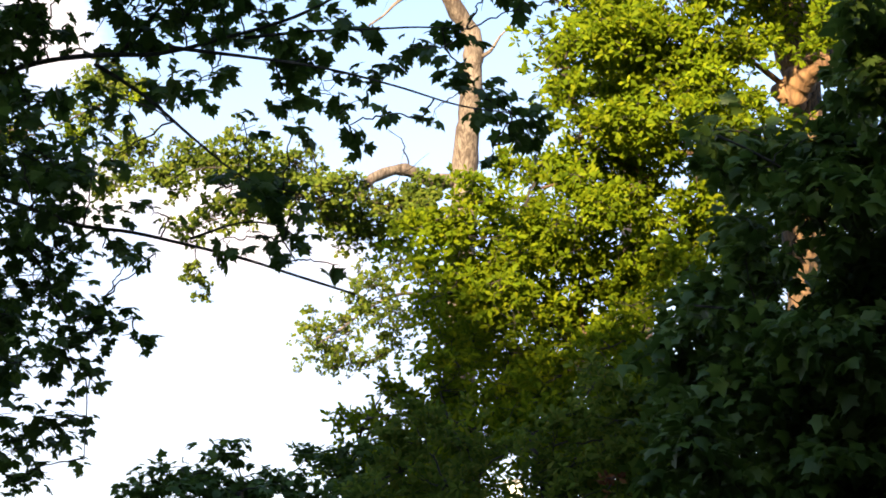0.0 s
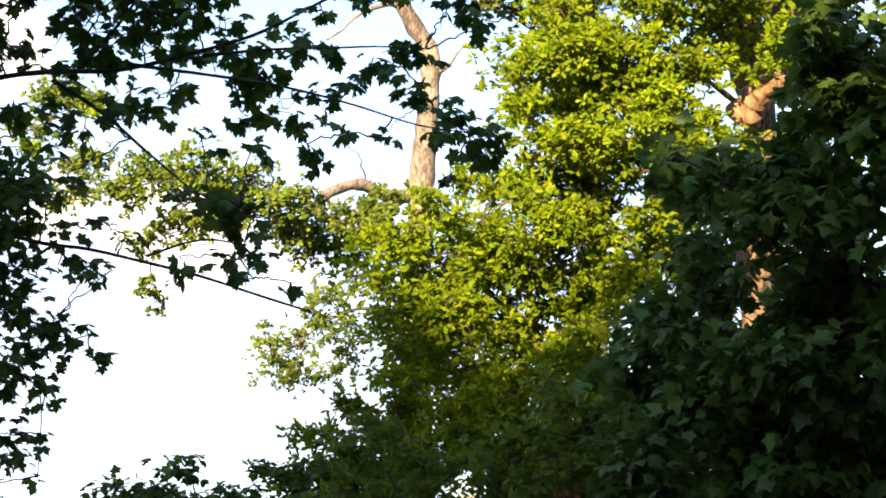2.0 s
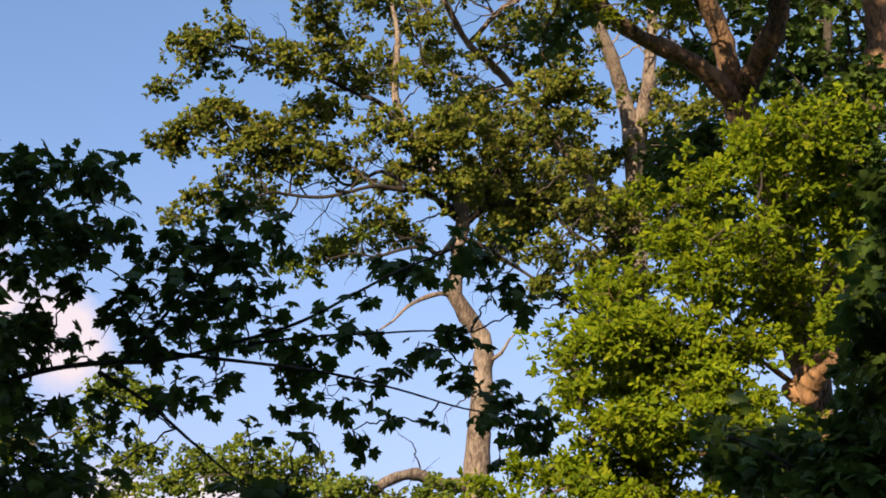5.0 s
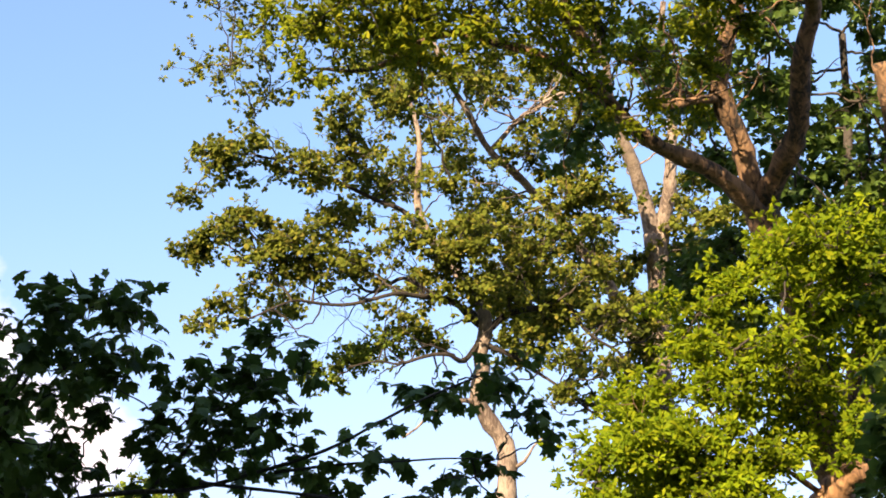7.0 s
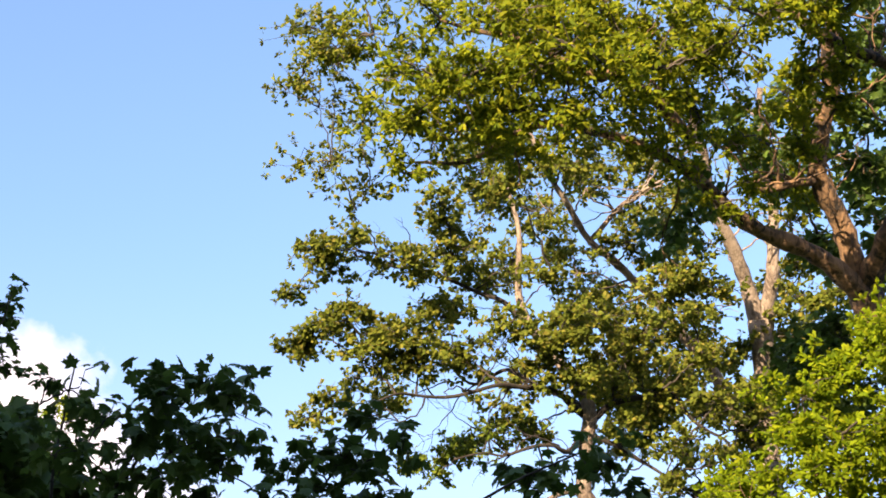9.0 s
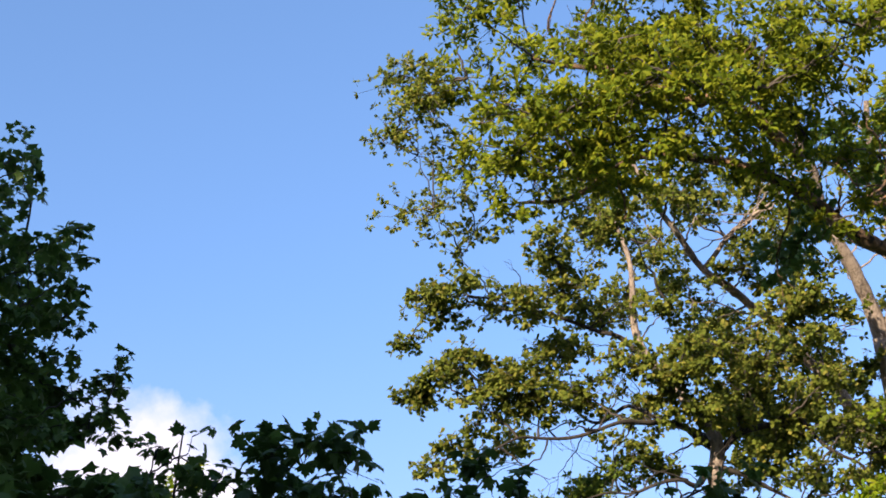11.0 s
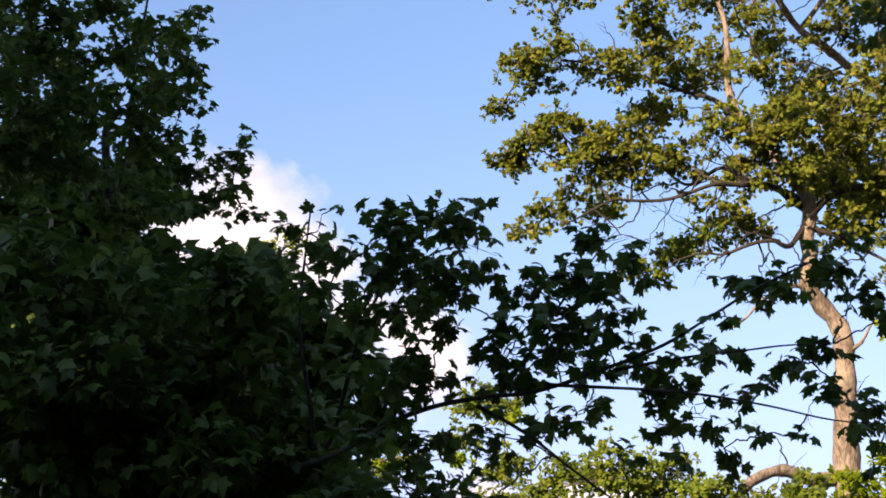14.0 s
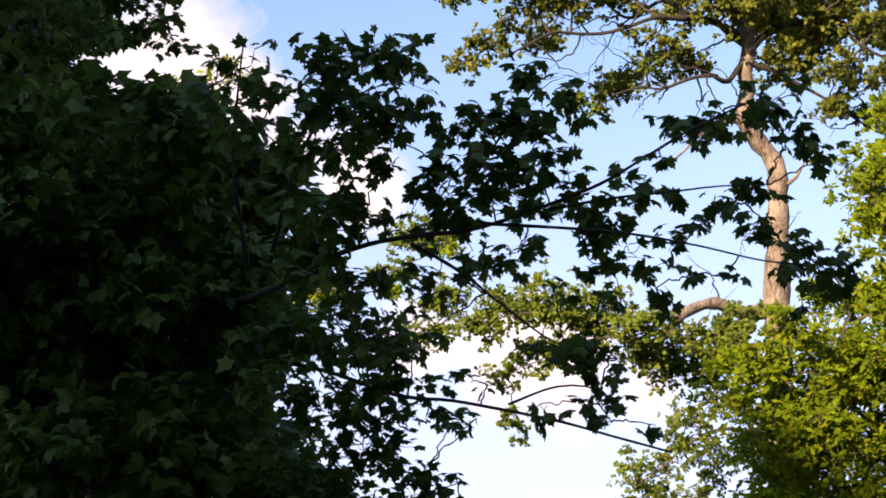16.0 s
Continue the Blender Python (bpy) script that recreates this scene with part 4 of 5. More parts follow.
# dark leaves added before the second stem, their colour standing for leaf shade
OAK_STEM_SHADE = [
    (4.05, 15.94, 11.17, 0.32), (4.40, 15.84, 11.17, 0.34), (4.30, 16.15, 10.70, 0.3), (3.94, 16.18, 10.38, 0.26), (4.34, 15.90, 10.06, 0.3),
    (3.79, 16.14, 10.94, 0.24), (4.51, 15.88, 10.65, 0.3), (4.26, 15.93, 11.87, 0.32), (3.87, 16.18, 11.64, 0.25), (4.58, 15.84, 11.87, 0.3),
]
OAK_BACK = OAK_BACK_A + OAK_BACK_B + OAK_BACK_C + OAK_STEM_SHADE
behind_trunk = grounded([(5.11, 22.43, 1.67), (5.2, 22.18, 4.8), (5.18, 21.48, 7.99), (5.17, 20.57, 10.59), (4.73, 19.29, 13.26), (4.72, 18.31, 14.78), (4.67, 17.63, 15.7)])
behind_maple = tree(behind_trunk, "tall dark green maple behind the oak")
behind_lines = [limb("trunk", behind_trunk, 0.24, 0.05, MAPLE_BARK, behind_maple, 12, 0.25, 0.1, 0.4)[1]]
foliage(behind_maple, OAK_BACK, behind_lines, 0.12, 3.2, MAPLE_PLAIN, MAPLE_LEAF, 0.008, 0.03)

# the younger leafy tree before it
SUNNY_TOP_A = [
    (0.43, 17.21, 7.56, 0.34), (1.54, 16.86, 7.55, 0.47), (-0.3, 16.12, 6.8, 0.31), (0.77, 16.43, 6.68, 0.51), (2.02, 17.43, 6.89, 0.41),
    (-0.12, 16.68, 6.3, 0.45), (1.06, 17.24, 6.3, 0.46), (-0.19, 16.36, 5.63, 0.44), (0.06, 17.21, 7.57, 0.2), (1.91, 16.21, 5.94, 0.31),
    (2.35, 17.47, 6.69, 0.31), (2.32, 16.51, 6.01, 0.22), (1.32, 16.05, 7.66, 0.38), (2.4, 16.5, 7.81, 0.33), (2.67, 16.26, 7.44, 0.26),
]
SUNNY_TOP_B = [
    (0.95, 16.99, 7.47, 0.47), (2.06, 16.34, 7.42, 0.32), (0.21, 17.18, 6.99, 0.47), (1.47, 17.15, 6.96, 0.53), (-0.63, 16.61, 6.49, 0.38),
    (0.47, 17.63, 6.42, 0.47), (-0.69, 16.39, 5.78, 0.38), (-0.87, 16.15, 6.49, 0.25), (1.65, 17.33, 6.32, 0.4), (-1.07, 17.42, 6.32, 0.27),
    (2.22, 16.8, 6.97, 0.26), (0.83, 16.42, 7.6, 0.27), (1.82, 15.96, 7.55, 0.38), (2.25, 16.19, 8.04, 0.29),
]
SUNNY_TOP = SUNNY_TOP_A + SUNNY_TOP_B
SUNNY_LOW_A = [
    (-0.69, 17.96, 5.61, 0.48), (0.66, 17.82, 5.63, 0.54), (-0.77, 16.59, 4.73, 0.44), (0.6, 16.78, 4.69, 0.57), (-1.33, 17.41, 4.44, 0.39),
    (0.16, 17.12, 4.34, 0.32), (1.57, 18.11, 4.24, 0.54), (-1.43, 17.06, 4.83, 0.23), (-1.12, 18.18, 3.88, 0.41), (0.62, 18.28, 3.48, 0.51),
    (-1.33, 17.44, 3.28, 0.59), (1.47, 15.91, 4.76, 0.3), (0.95, 16, 5.03, 0.3),
]
SUNNY_LOW_B = [
    (-0.02, 16.98, 5.25, 0.51), (1.33, 17.65, 5.79, 0.47), (-0.15, 16.72, 4.56, 0.57), (1.22, 16.62, 4.78, 0.5), (-0.66, 16.81, 4.08, 0.44),
    (0.76, 16.55, 3.96, 0.46), (-1.67, 16.89, 4.36, 0.25), (-1.85, 17.43, 3.92, 0.33), (-0.55, 17.23, 3.47, 0.39), (1.53, 17.35, 3.37, 0.58),
    (1.39, 16.17, 5.18, 0.31), (1.24, 16.29, 4.34, 0.31), (1.54, 15.74, 5.45, 0.27), (-0.1, 15.48, 3.03, 0.2), (-0.28, 15.17, 2.99, 0.18), (0.14, 15.46, 3.15, 0.17),
]
SUNNY_LOW = SUNNY_LOW_A + SUNNY_LOW_B
SUNNY_BACK_A = [
    (-0.56, 17.77, 4.62, 0.53), (1.18, 18.22, 4.54, 0.62), (1.59, 17.82, 3.87, 0.6), (0.65, 17.98, 4.91, 0.54), (-0.72, 18.22, 3.75, 0.44),
    (-1.62, 17.8, 4.04, 0.33), (-0.43, 18, 5.34, 0.34), (-1.12, 18.16, 3.61, 0.47), (-0.33, 17.3, 6, 0.4), (1, 17.6, 6.06, 0.4),
    (0.67, 18.08, 5.62, 0.41), (-0.68, 17.58, 5.53, 0.33), (0.41, 17.52, 6.53, 0.34),
]
SUNNY_BACK_B = [
    (0.3, 18.17, 4.4, 0.44), (-0.02, 17.74, 5.14, 0.47), (-0.85, 18.32, 4.3, 0.48), (0.74, 17.88, 3.82, 0.47), (-1.23, 17.86, 4.11, 0.4),
    (1.29, 17.43, 5.2, 0.46), (0.62, 18.41, 3.42, 0.48), (-1.8, 18.33, 3.64, 0.41), (0.33, 17.49, 5.9, 0.4), (-0.01, 18.06, 5.77, 0.41),
    (1.53, 17.48, 6.15, 0.34), (1.34, 17.38, 6.68, 0.34),
]
SUNNY_BACK = SUNNY_BACK_A + SUNNY_BACK_B
sunny_trunk = grounded([(0.89, 17.48, 1.08), (0.97, 17.37, 3.51), (0.94, 17.22, 4.63), (0.89, 17.65, 5.52), (0.77, 17.56, 6.33), (0.68, 17.4, 6.91)])
young_oak = tree(sunny_trunk, "young leafy oak, yellow-green top in sun")
sunny_lines = [limb("trunk", sunny_trunk, 0.12, 0.02, OAK_BARK, young_oak, 12, 0.2, 0.12, 0.4)[1]]
for pts in (
        [(0.94, 17.22, 4.63), (0.38, 17.5, 5.36), (-0.07, 17.39, 5.88), (-0.46, 17.28, 6.27)],
        [(0.95, 17.3, 4.13), (-0.03, 16.81, 4.2), (-0.77, 16.57, 4.29), (-1.39, 16.51, 4.41)],
        [(0.91, 17.61, 5.24), (1.33, 17.76, 5.81), (1.68, 17.74, 6.22)]):
    sunny_lines.append(limb("limb", pts, 0.024, 0.006, OAK_BARK, young_oak, 8, wave=0.5)[1])
foliage(young_oak, SUNNY_TOP, sunny_lines, 0.094, 8.4, OAK_SHAPE, SUNNY_LEAF, 0.006, 0.018, flat=0.8, habit="oak")
foliage(young_oak, SUNNY_LOW, sunny_lines, 0.094, 6.0, OAK_SHAPE, SUNNY_LEAF, 0.006, 0.018, flat=0.78, habit="oak")
foliage(young_oak, SUNNY_BACK, sunny_lines, 0.10, 5.5, OAK_SHAPE, SUNNY_LEAF, 0.006, 0.018, flat=0.8, habit="oak")

BROWN_LEAF = leaf_material("withered_leaf", (0.09, 0.035, 0.015), (0.20, 0.075, 0.03), (0.26, 0.12, 0.04), 0.4, 0.6, 0.06)

# low trees far behind, and a lit one behind the dark maple
LOW_TREES = [
    (-3.1, 13.54, 3.3, 0.23), (-2.89, 13.82, 3.46, 0.21), (-2.59, 14.32, 3.71, 0.17), (-2.57, 14.38, 3.48, 0.25), (-1.96, 14.43, 3.66, 0.13),
    (-2.11, 13.99, 3.4, 0.21), (-1.65, 14.31, 3.46, 0.22), (-2.85, 14.08, 3.28, 0.27), (-1.41, 14.24, 3.71, 0.19), (-3.31, 13.58, 3.13, 0.26),
    (-2.58, 14.66, 3.13, 0.39), (-1.79, 13.97, 3.06, 0.37),
]
LOW_FRONT = [
    (-1.33, 13.54, 3.25, 0.21), (-0.95, 13.03, 3.36, 0.24), (-0.58, 13.64, 3.81, 0.26), 
    (0.71, 12.93, 4.07, 0.24), (-0.39, 13.86, 3.64, 0.23), (0.36, 13.15, 3.58, 0.27), (0.83, 13.67, 3.65, 0.31), (-0.52, 13.11, 3.19, 0.27),
    (0.45, 13.11, 3.14, 0.29), (1.06, 13.65, 3.19, 0.36), (1.11, 13.28, 3.74, 0.25),
    (-0.85, 12.95, 3.8, 0.19), (-1.04, 13.01, 3.62, 0.17), (0.3, 13.6, 3.4, 0.2), (-0.35, 13.6, 3.35, 0.2), (0, 13.6, 3.62, 0.15), (0.55, 13.6, 3.3, 0.22),
    (0.99, 12.73, 2.94, 0.24), (1.03, 13.05, 3.6, 0.2), (1.17, 13.19, 3.91, 0.17), (0.62, 13.2, 2.95, 0.2), (0.55, 13.4, 3.9, 0.16),
]
BACK_LEFT = [
    (-9.27, 19.5, 12.54, 0.36), (-9.2, 18.4, 11.34, 0.34), (-8.93, 20.04, 12.87, 0.32), (-7.68, 22.08, 9.81, 0.42), (-7.82, 21.37, 9.67, 0.32),
    (-9.65, 20.51, 10.67, 0.36), (-5.9, 22.14, 10.54, 0.2), (-6.31, 20.7, 9.31, 0.26), (-8.43, 20.67, 10.14, 0.36), (-10.38, 19.27, 11.1, 0.44),
    (-12.73, 19.81, 8.91, 0.46),
]
low_trunk = grounded([(-2.46, 14.29, 1.19), (-2.5, 14.25, 2.68), (-2.53, 14.18, 3.34)])
low_tree = tree(low_trunk, "low dark green tree before the open sky")
low_lines = [limb("trunk", low_trunk, 0.08, 0.03, OAK_BARK, low_tree, 10, 0.3, 0.1, 0.3)[1]]
# sapling added to stand for the young oak's shaded lower leaves
front_trunk = grounded([(0.31, 13.5, 1.2), (0.32, 13.47, 2.6), (0.26, 13.39, 3.37), (0.17, 13.34, 3.71)])
front_tree = tree(front_trunk, "low added sapling for the young oak's shaded lower leaves")
front_lines = [limb("trunk", front_trunk, 0.09, 0.03, MAPLE_BARK, front_tree, 10, 0.2, 0.1, 0.3)[1]]
# duller leaf than the young oak's: the shade is put into its colour
foliage(front_tree, LOW_FRONT, front_lines, 0.08, 7.0, OAK_SHAPE, FRESH_LEAF, 0.005, 0.012, habit="oak")
foliage(front_tree, [(0.83, 12.51, 3.23, 0.09), (0.79, 12.52, 3.13, 0.06)], front_lines, 0.075, 2.6, OAK_SHAPE, BROWN_LEAF, 0.004, 0.008, habit="oak", label="withered orange-brown leaves")
foliage(low_tree, LOW_TREES, low_lines, 0.085, 3.6, MAPLE_PLAIN, MAPLE_LEAF, 0.005, 0.012)
back_trunk = grounded([(-9.96, 22.68, 1.45), (-9.88, 22, 7.37), (-9.73, 20.89, 10.82), (-9.65, 19.95, 12.8)])
back_tree = tree(back_trunk, "sunlit tree glimpsed behind the dark maple")
back_lines = [limb("trunk", back_trunk, 0.2, 0.06, OAK_BARK, back_tree, 10, 0.3, 0.1, 0.3)[1]]
foliage(back_tree, BACK_LEFT, back_lines, 0.11, 4.0, OAK_SHAPE, SUNNY_LEAF, 0.008, 0.025, habit="oak")

# the dark maple in the shade
DARK_TOP_A = [
    (-4.75, 5.98, 7.54, 0.08), (-4.71, 6.1, 7.45, 0.11), (-4.71, 5.88, 7.19, 0.11), (-4.4, 5.85, 7.09, 0.09), (-4.41, 5.71, 6.84, 0.14),
    (-4.4, 6.04, 7.04, 0.09), (-4.71, 5.96, 6.91, 0.14), (-4.18, 5.92, 6.77, 0.11), (-4.34, 5.87, 6.7, 0.14), (-4.1, 6.45, 7.84, 0.07),
    (-4.04, 6.25, 7.53, 0.09), (-3.77, 6.06, 7.24, 0.06), (-4.06, 6.13, 7.29, 0.08), (-4.17, 6.6, 7.58, 0.1), (-4.34, 6.5, 7.44, 0.09),
    (-4.06, 6.59, 7.45, 0.04), (-4.07, 6.26, 7.06, 0.11), (-4.27, 6.28, 7.06, 0.09), (-3.74, 6.68, 7.28, 0.05), (-3.57, 6.24, 6.87, 0.07),
    (-3.86, 6.57, 7.12, 0.09), (-3.87, 6.36, 6.87, 0.12), (-3.89, 6.93, 7.21, 0.06), (-3.66, 6.38, 6.64, 0.1),
]
DARK_TOP_B = [
    (-3.81, 6.94, 6.88, 0.04), (-4.01, 7.07, 6.91, 0.11), (-3.89, 6.48, 6.62, 0.14), (-4.34, 6.78, 7.1, 0.16), (-4.52, 6.68, 7.03, 0.16),
    (-4.3, 6.01, 6.51, 0.16), (-4.8, 6.37, 6.88, 0.17), (-4.59, 5.85, 6.42, 0.16), (-4.83, 6.35, 6.49, 0.18), (-4.57, 6.43, 6.5, 0.18),
    (-4.23, 6.39, 6.42, 0.17), (-4.07, 6.62, 6.46, 0.16), (-4.06, 7.09, 6.72, 0.1), (-3.71, 6.82, 6.45, 0.05), (-3.43, 6.8, 6.37, 0.04),
    (-3.7, 7.25, 6.56, 0.07), (-3.55, 7.12, 6.38, 0.03), (-3.84, 7.3, 6.57, 0.08), (-3.74, 6.87, 6.19, 0.1), (-3.93, 6.8, 6.3, 0.13),
    (-4.36, 7.08, 6.48, 0.17), (-4.5, 6.72, 6.29, 0.18), (-4.76, 6.57, 6.25, 0.18), (-3.58, 6.98, 6.15, 0.06),
]
DARK_TOP_C = [
    (-3.89, 6.66, 5.94, 0.12), (-4.55, 7.27, 6.28, 0.16), (-3.47, 6.99, 5.9, 0.07), (-3.93, 7.46, 6.34, 0.11), (-4.93, 6.39, 7.65, 0.09),
    (-4.95, 6.28, 7.53, 0.09), (-5.06, 6.66, 7.62, 0.13), (-5.22, 6.59, 7.51, 0.12), (-4.86, 6.84, 7.51, 0.1), (-4.85, 6.57, 7.22, 0.12),
    (-4.44, 6.83, 7.5, 0.1), (-4.42, 7.37, 7.64, 0.11), (-4.21, 7.5, 7.43, 0.09), (-4.34, 7.59, 7.26, 0.09), (-4.35, 7.25, 7.18, 0.12),
    (-4.41, 7.02, 7.32, 0.13), (-4.83, 7.01, 7.32, 0.14), (-4.79, 6.88, 7.07, 0.14), (-5.14, 6.96, 7.39, 0.15), (-5.12, 6.46, 6.92, 0.14),
    (-5.04, 6.76, 6.71, 0.15), (-4.97, 7.01, 6.98, 0.15),
]
DARK_TOP_D = [
    (-4.85, 7.35, 7.2, 0.16), (-4.37, 7.06, 6.78, 0.14), (-4.35, 7.4, 6.75, 0.12), (-4.52, 7.5, 6.67, 0.14), (-5.02, 7.52, 6.79, 0.16),
    (-5.15, 7.09, 6.54, 0.15), (-4.44, 7.66, 6.52, 0.11), (-4.51, 7.27, 6.24, 0.13), (-4.06, 7.6, 6.47, 0.09),
]
DARK_TOP = DARK_TOP_A + DARK_TOP_B + DARK_TOP_C + DARK_TOP_D
DARK_MASS = [
    (-4.42, 6.57, 5.41, 0.36), (-4.3, 7.43, 5.84, 0.34), (-3.58, 7.1, 5.48, 0.25), (-3.33, 7.26, 5.53, 0.2), (-4.28, 6.58, 4.88, 0.38),
    (-3.92, 7.21, 5.1, 0.37), (-3.49, 7.51, 5.18, 0.29), (-4.59, 7.21, 4.6, 0.41), (-3.88, 7.23, 4.55, 0.39), (-3.51, 7.73, 4.73, 0.32),
    (-2.99, 7.46, 4.35, 0.19), (-3.12, 7.55, 4.84, 0.17), (-4.71, 6.31, 5.09, 0.36), (-4.94, 6.79, 4.69, 0.37),
]
DARK_MASS_LOW = [
    (-4.16, 7.13, 3.62, 0.39), (-3.6, 7.39, 3.64, 0.39), (-3.3, 7.88, 3.64, 0.27), (-4.21, 7.46, 3.12, 0.4), (-3.76, 8.11, 3.21, 0.41),
    (-3.18, 8.27, 3.28, 0.27), (-3.06, 8.5, 3.66, 0.14), (-4.51, 7.52, 4.34, 0.38), (-4.05, 7.83, 4.4, 0.38), (-3.66, 8.22, 4.41, 0.3),
    (-4.34, 7.13, 4.69, 0.37), (-3.25, 7.64, 4.56, 0.22), (-4.44, 8.04, 4.2, 0.4), (-3.51, 7.52, 3.93, 0.29), (-4.89, 7.42, 4.23, 0.38),
]
DARK_BACK_A = [
    (-5.95, 8.58, 6.82, 0.48), (-6.03, 9.59, 6.59, 0.51), (-5.46, 8.74, 7.33, 0.38), (-4.56, 10.63, 5.95, 0.33), (-3.96, 9.91, 5.1, 0.25),
    (-4.39, 11.16, 4.19, 0.32), (-4.86, 9.74, 4.26, 0.46), (-5.96, 9.94, 5.45, 0.5), (-4.14, 9.4, 5.65, 0.23), (-5.67, 9.36, 4.09, 0.38),
    (-5.88, 9.44, 3.91, 0.39), (-3.86, 9.02, 6.14, 0.22), (-4.19, 9.2, 6, 0.25), (-4.25, 8.81, 6.5, 0.14), (-4.88, 8.42, 6.01, 0.28),
    (-4.16, 8.93, 5.46, 0.24), (-5.04, 9.2, 5.94, 0.3), (-5.27, 9.18, 5.92, 0.26),
]
DARK_BACK_B = [
    (-5.44, 9.27, 7.01, 0.45), (-4.98, 9.48, 6.44, 0.4), (-6.03, 8.49, 7.47, 0.4), (-5.03, 10.37, 5.7, 0.41), (-4.67, 9.75, 4.67, 0.42),
    (-5.45, 9.88, 4.98, 0.49), (-5.62, 9.94, 4, 0.48), (-5.38, 10.01, 6.18, 0.41), (-4.18, 9.64, 4.61, 0.25), (-4.93, 9.54, 5.24, 0.34),
    (-4.19, 9.95, 4.95, 0.23), (-3.68, 9.24, 6, 0.2), (-3.88, 9.17, 5.39, 0.28), (-4.3, 8.73, 6.07, 0.2), (-4.79, 8.93, 5.69, 0.29),
    (-5.25, 8.81, 5.89, 0.34), (-6.03, 8.45, 5.99, 0.38), (-5.4, 9.35, 4.34, 0.42),
]
DARK_BACK_C = [
    (-4.96, 9.74, 6.93, 0.3), (-4.41, 9.79, 6.51, 0.2), (-4.57, 9.8, 6.21, 0.33), (-5.81, 9.95, 5.82, 0.51), (-4.29, 10.84, 4.66, 0.32),
    (-5.86, 9.93, 4.58, 0.49), (-4.73, 11.03, 4.32, 0.37), (-4.6, 9.73, 5.77, 0.26), (-4.34, 9.6, 4.65, 0.25), (-4.61, 9.94, 5.12, 0.26),
    (-4.21, 9, 6.36, 0.19), (-3.66, 9.02, 5.61, 0.24), (-3.69, 9.68, 5.6, 0.19), (-5.06, 8.16, 6.09, 0.28), (-4.48, 9.12, 5.73, 0.25),
    (-5.81, 8.76, 5.83, 0.39), (-5.75, 9.25, 4.37, 0.42),
]
DARK_BACK = DARK_BACK_A + DARK_BACK_B + DARK_BACK_C
MAPLE_SPRAY_A = [
    (-2.16, 6.42, 5.34, 0.16), (-2.02, 6.47, 5.2, 0.13), (-1.65, 6.47, 5.05, 0.11), (-1.05, 6.27, 5.01, 0.09), (-1.67, 6.41, 4.75, 0.12),
    (-1.8, 6.65, 4.7, 0.14), (-1.17, 6.67, 4.75, 0.11), (-0.8, 6.79, 4.73, 0.09), (-0.69, 6.83, 4.7, 0.08), (-0.3, 7, 4.69, 0.12),
    (-0.67, 6.56, 4.8, 0.05), (-0.08, 6.98, 4.99, 0.11), (-0.72, 6.97, 4.17, 0.05), (-0.14, 6.69, 4.23, 0.06), (-0.21, 7.19, 4.64, 0.06),
    (-2.29, 6.74, 4.34, 0.1), (-1.69, 7.11, 4.47, 0.11), (-1.03, 6.88, 4.21, 0.06), (-1.02, 7.3, 4.01, 0.11), (-1.04, 7.16, 3.65, 0.06),
    (-2.25, 6.36, 4.56, 0.09),
]
MAPLE_SPRAY_B = [
    (-2.14, 5.97, 5.14, 0.13), (-2.22, 6.34, 5.05, 0.14), (-1.47, 6.52, 5.12, 0.13), (-1.34, 6.6, 5.03, 0.14), (-1.32, 6.83, 4.93, 0.14),
    (-1.71, 6.87, 4.64, 0.13), (-1.11, 6.85, 4.68, 0.1), (-0.91, 7.01, 4.53, 0.11), (-0.56, 6.88, 4.52, 0.09), (-0.49, 6.94, 5.11, 0.13),
    (-0.29, 6.69, 5.1, 0.11), (0.06, 6.55, 4.68, 0.07), (-0.54, 6.67, 4.23, 0.05), (0, 7.13, 4.32, 0.08), (-1.81, 6.49, 4.26, 0.1),
    (-1.81, 6.54, 4.11, 0.07), (-1.39, 6.6, 4.38, 0.1), (-1.36, 6.98, 3.97, 0.12), (-1.34, 6.82, 3.67, 0.07), (-0.84, 7.06, 3.6, 0.05),
    (-2.2, 6.7, 4.62, 0.09),
]
MAPLE_SPRAY_C = [
    (-0.02, 7.3, 4.48, 0.09), (0.07, 7.4, 4.44, 0.09), (-0.12, 7.3, 4.54, 0.09), (0.13, 7.5, 4.38, 0.06), (0.1, 7.3, 4.3, 0.05),
    (-1.93, 6.21, 5.31, 0.11), (-1.95, 6.29, 4.92, 0.1), (-1.28, 6.66, 5.28, 0.13), (-1.53, 6.39, 4.82, 0.12), (-1.53, 6.66, 4.73, 0.17),
    (-1.46, 7, 4.76, 0.16), (-0.96, 6.83, 4.58, 0.11), (-1.08, 6.84, 4.4, 0.08), (-0.46, 7.16, 4.76, 0.09), (-0.59, 6.96, 5.17, 0.09),
    (-0.16, 6.99, 5.15, 0.12), (-0.74, 6.71, 4.18, 0.08), (-0.41, 6.81, 4.24, 0.05), (-0.07, 7.25, 4.26, 0.05), (-2.12, 6.82, 4.4, 0.12),
    (-1.97, 7.09, 4.17, 0.06), (-1.33, 7.21, 4.4, 0.06), (-1.29, 7.37, 4.07, 0.11), (-1.09, 7.06, 3.72, 0.08), (-2.14, 6.2, 4.75, 0.08),
]
MAPLE_SPRAY = [(x, y, z - 0.05, r) for x, y, z, r in MAPLE_SPRAY_A + MAPLE_SPRAY_B + MAPLE_SPRAY_C]
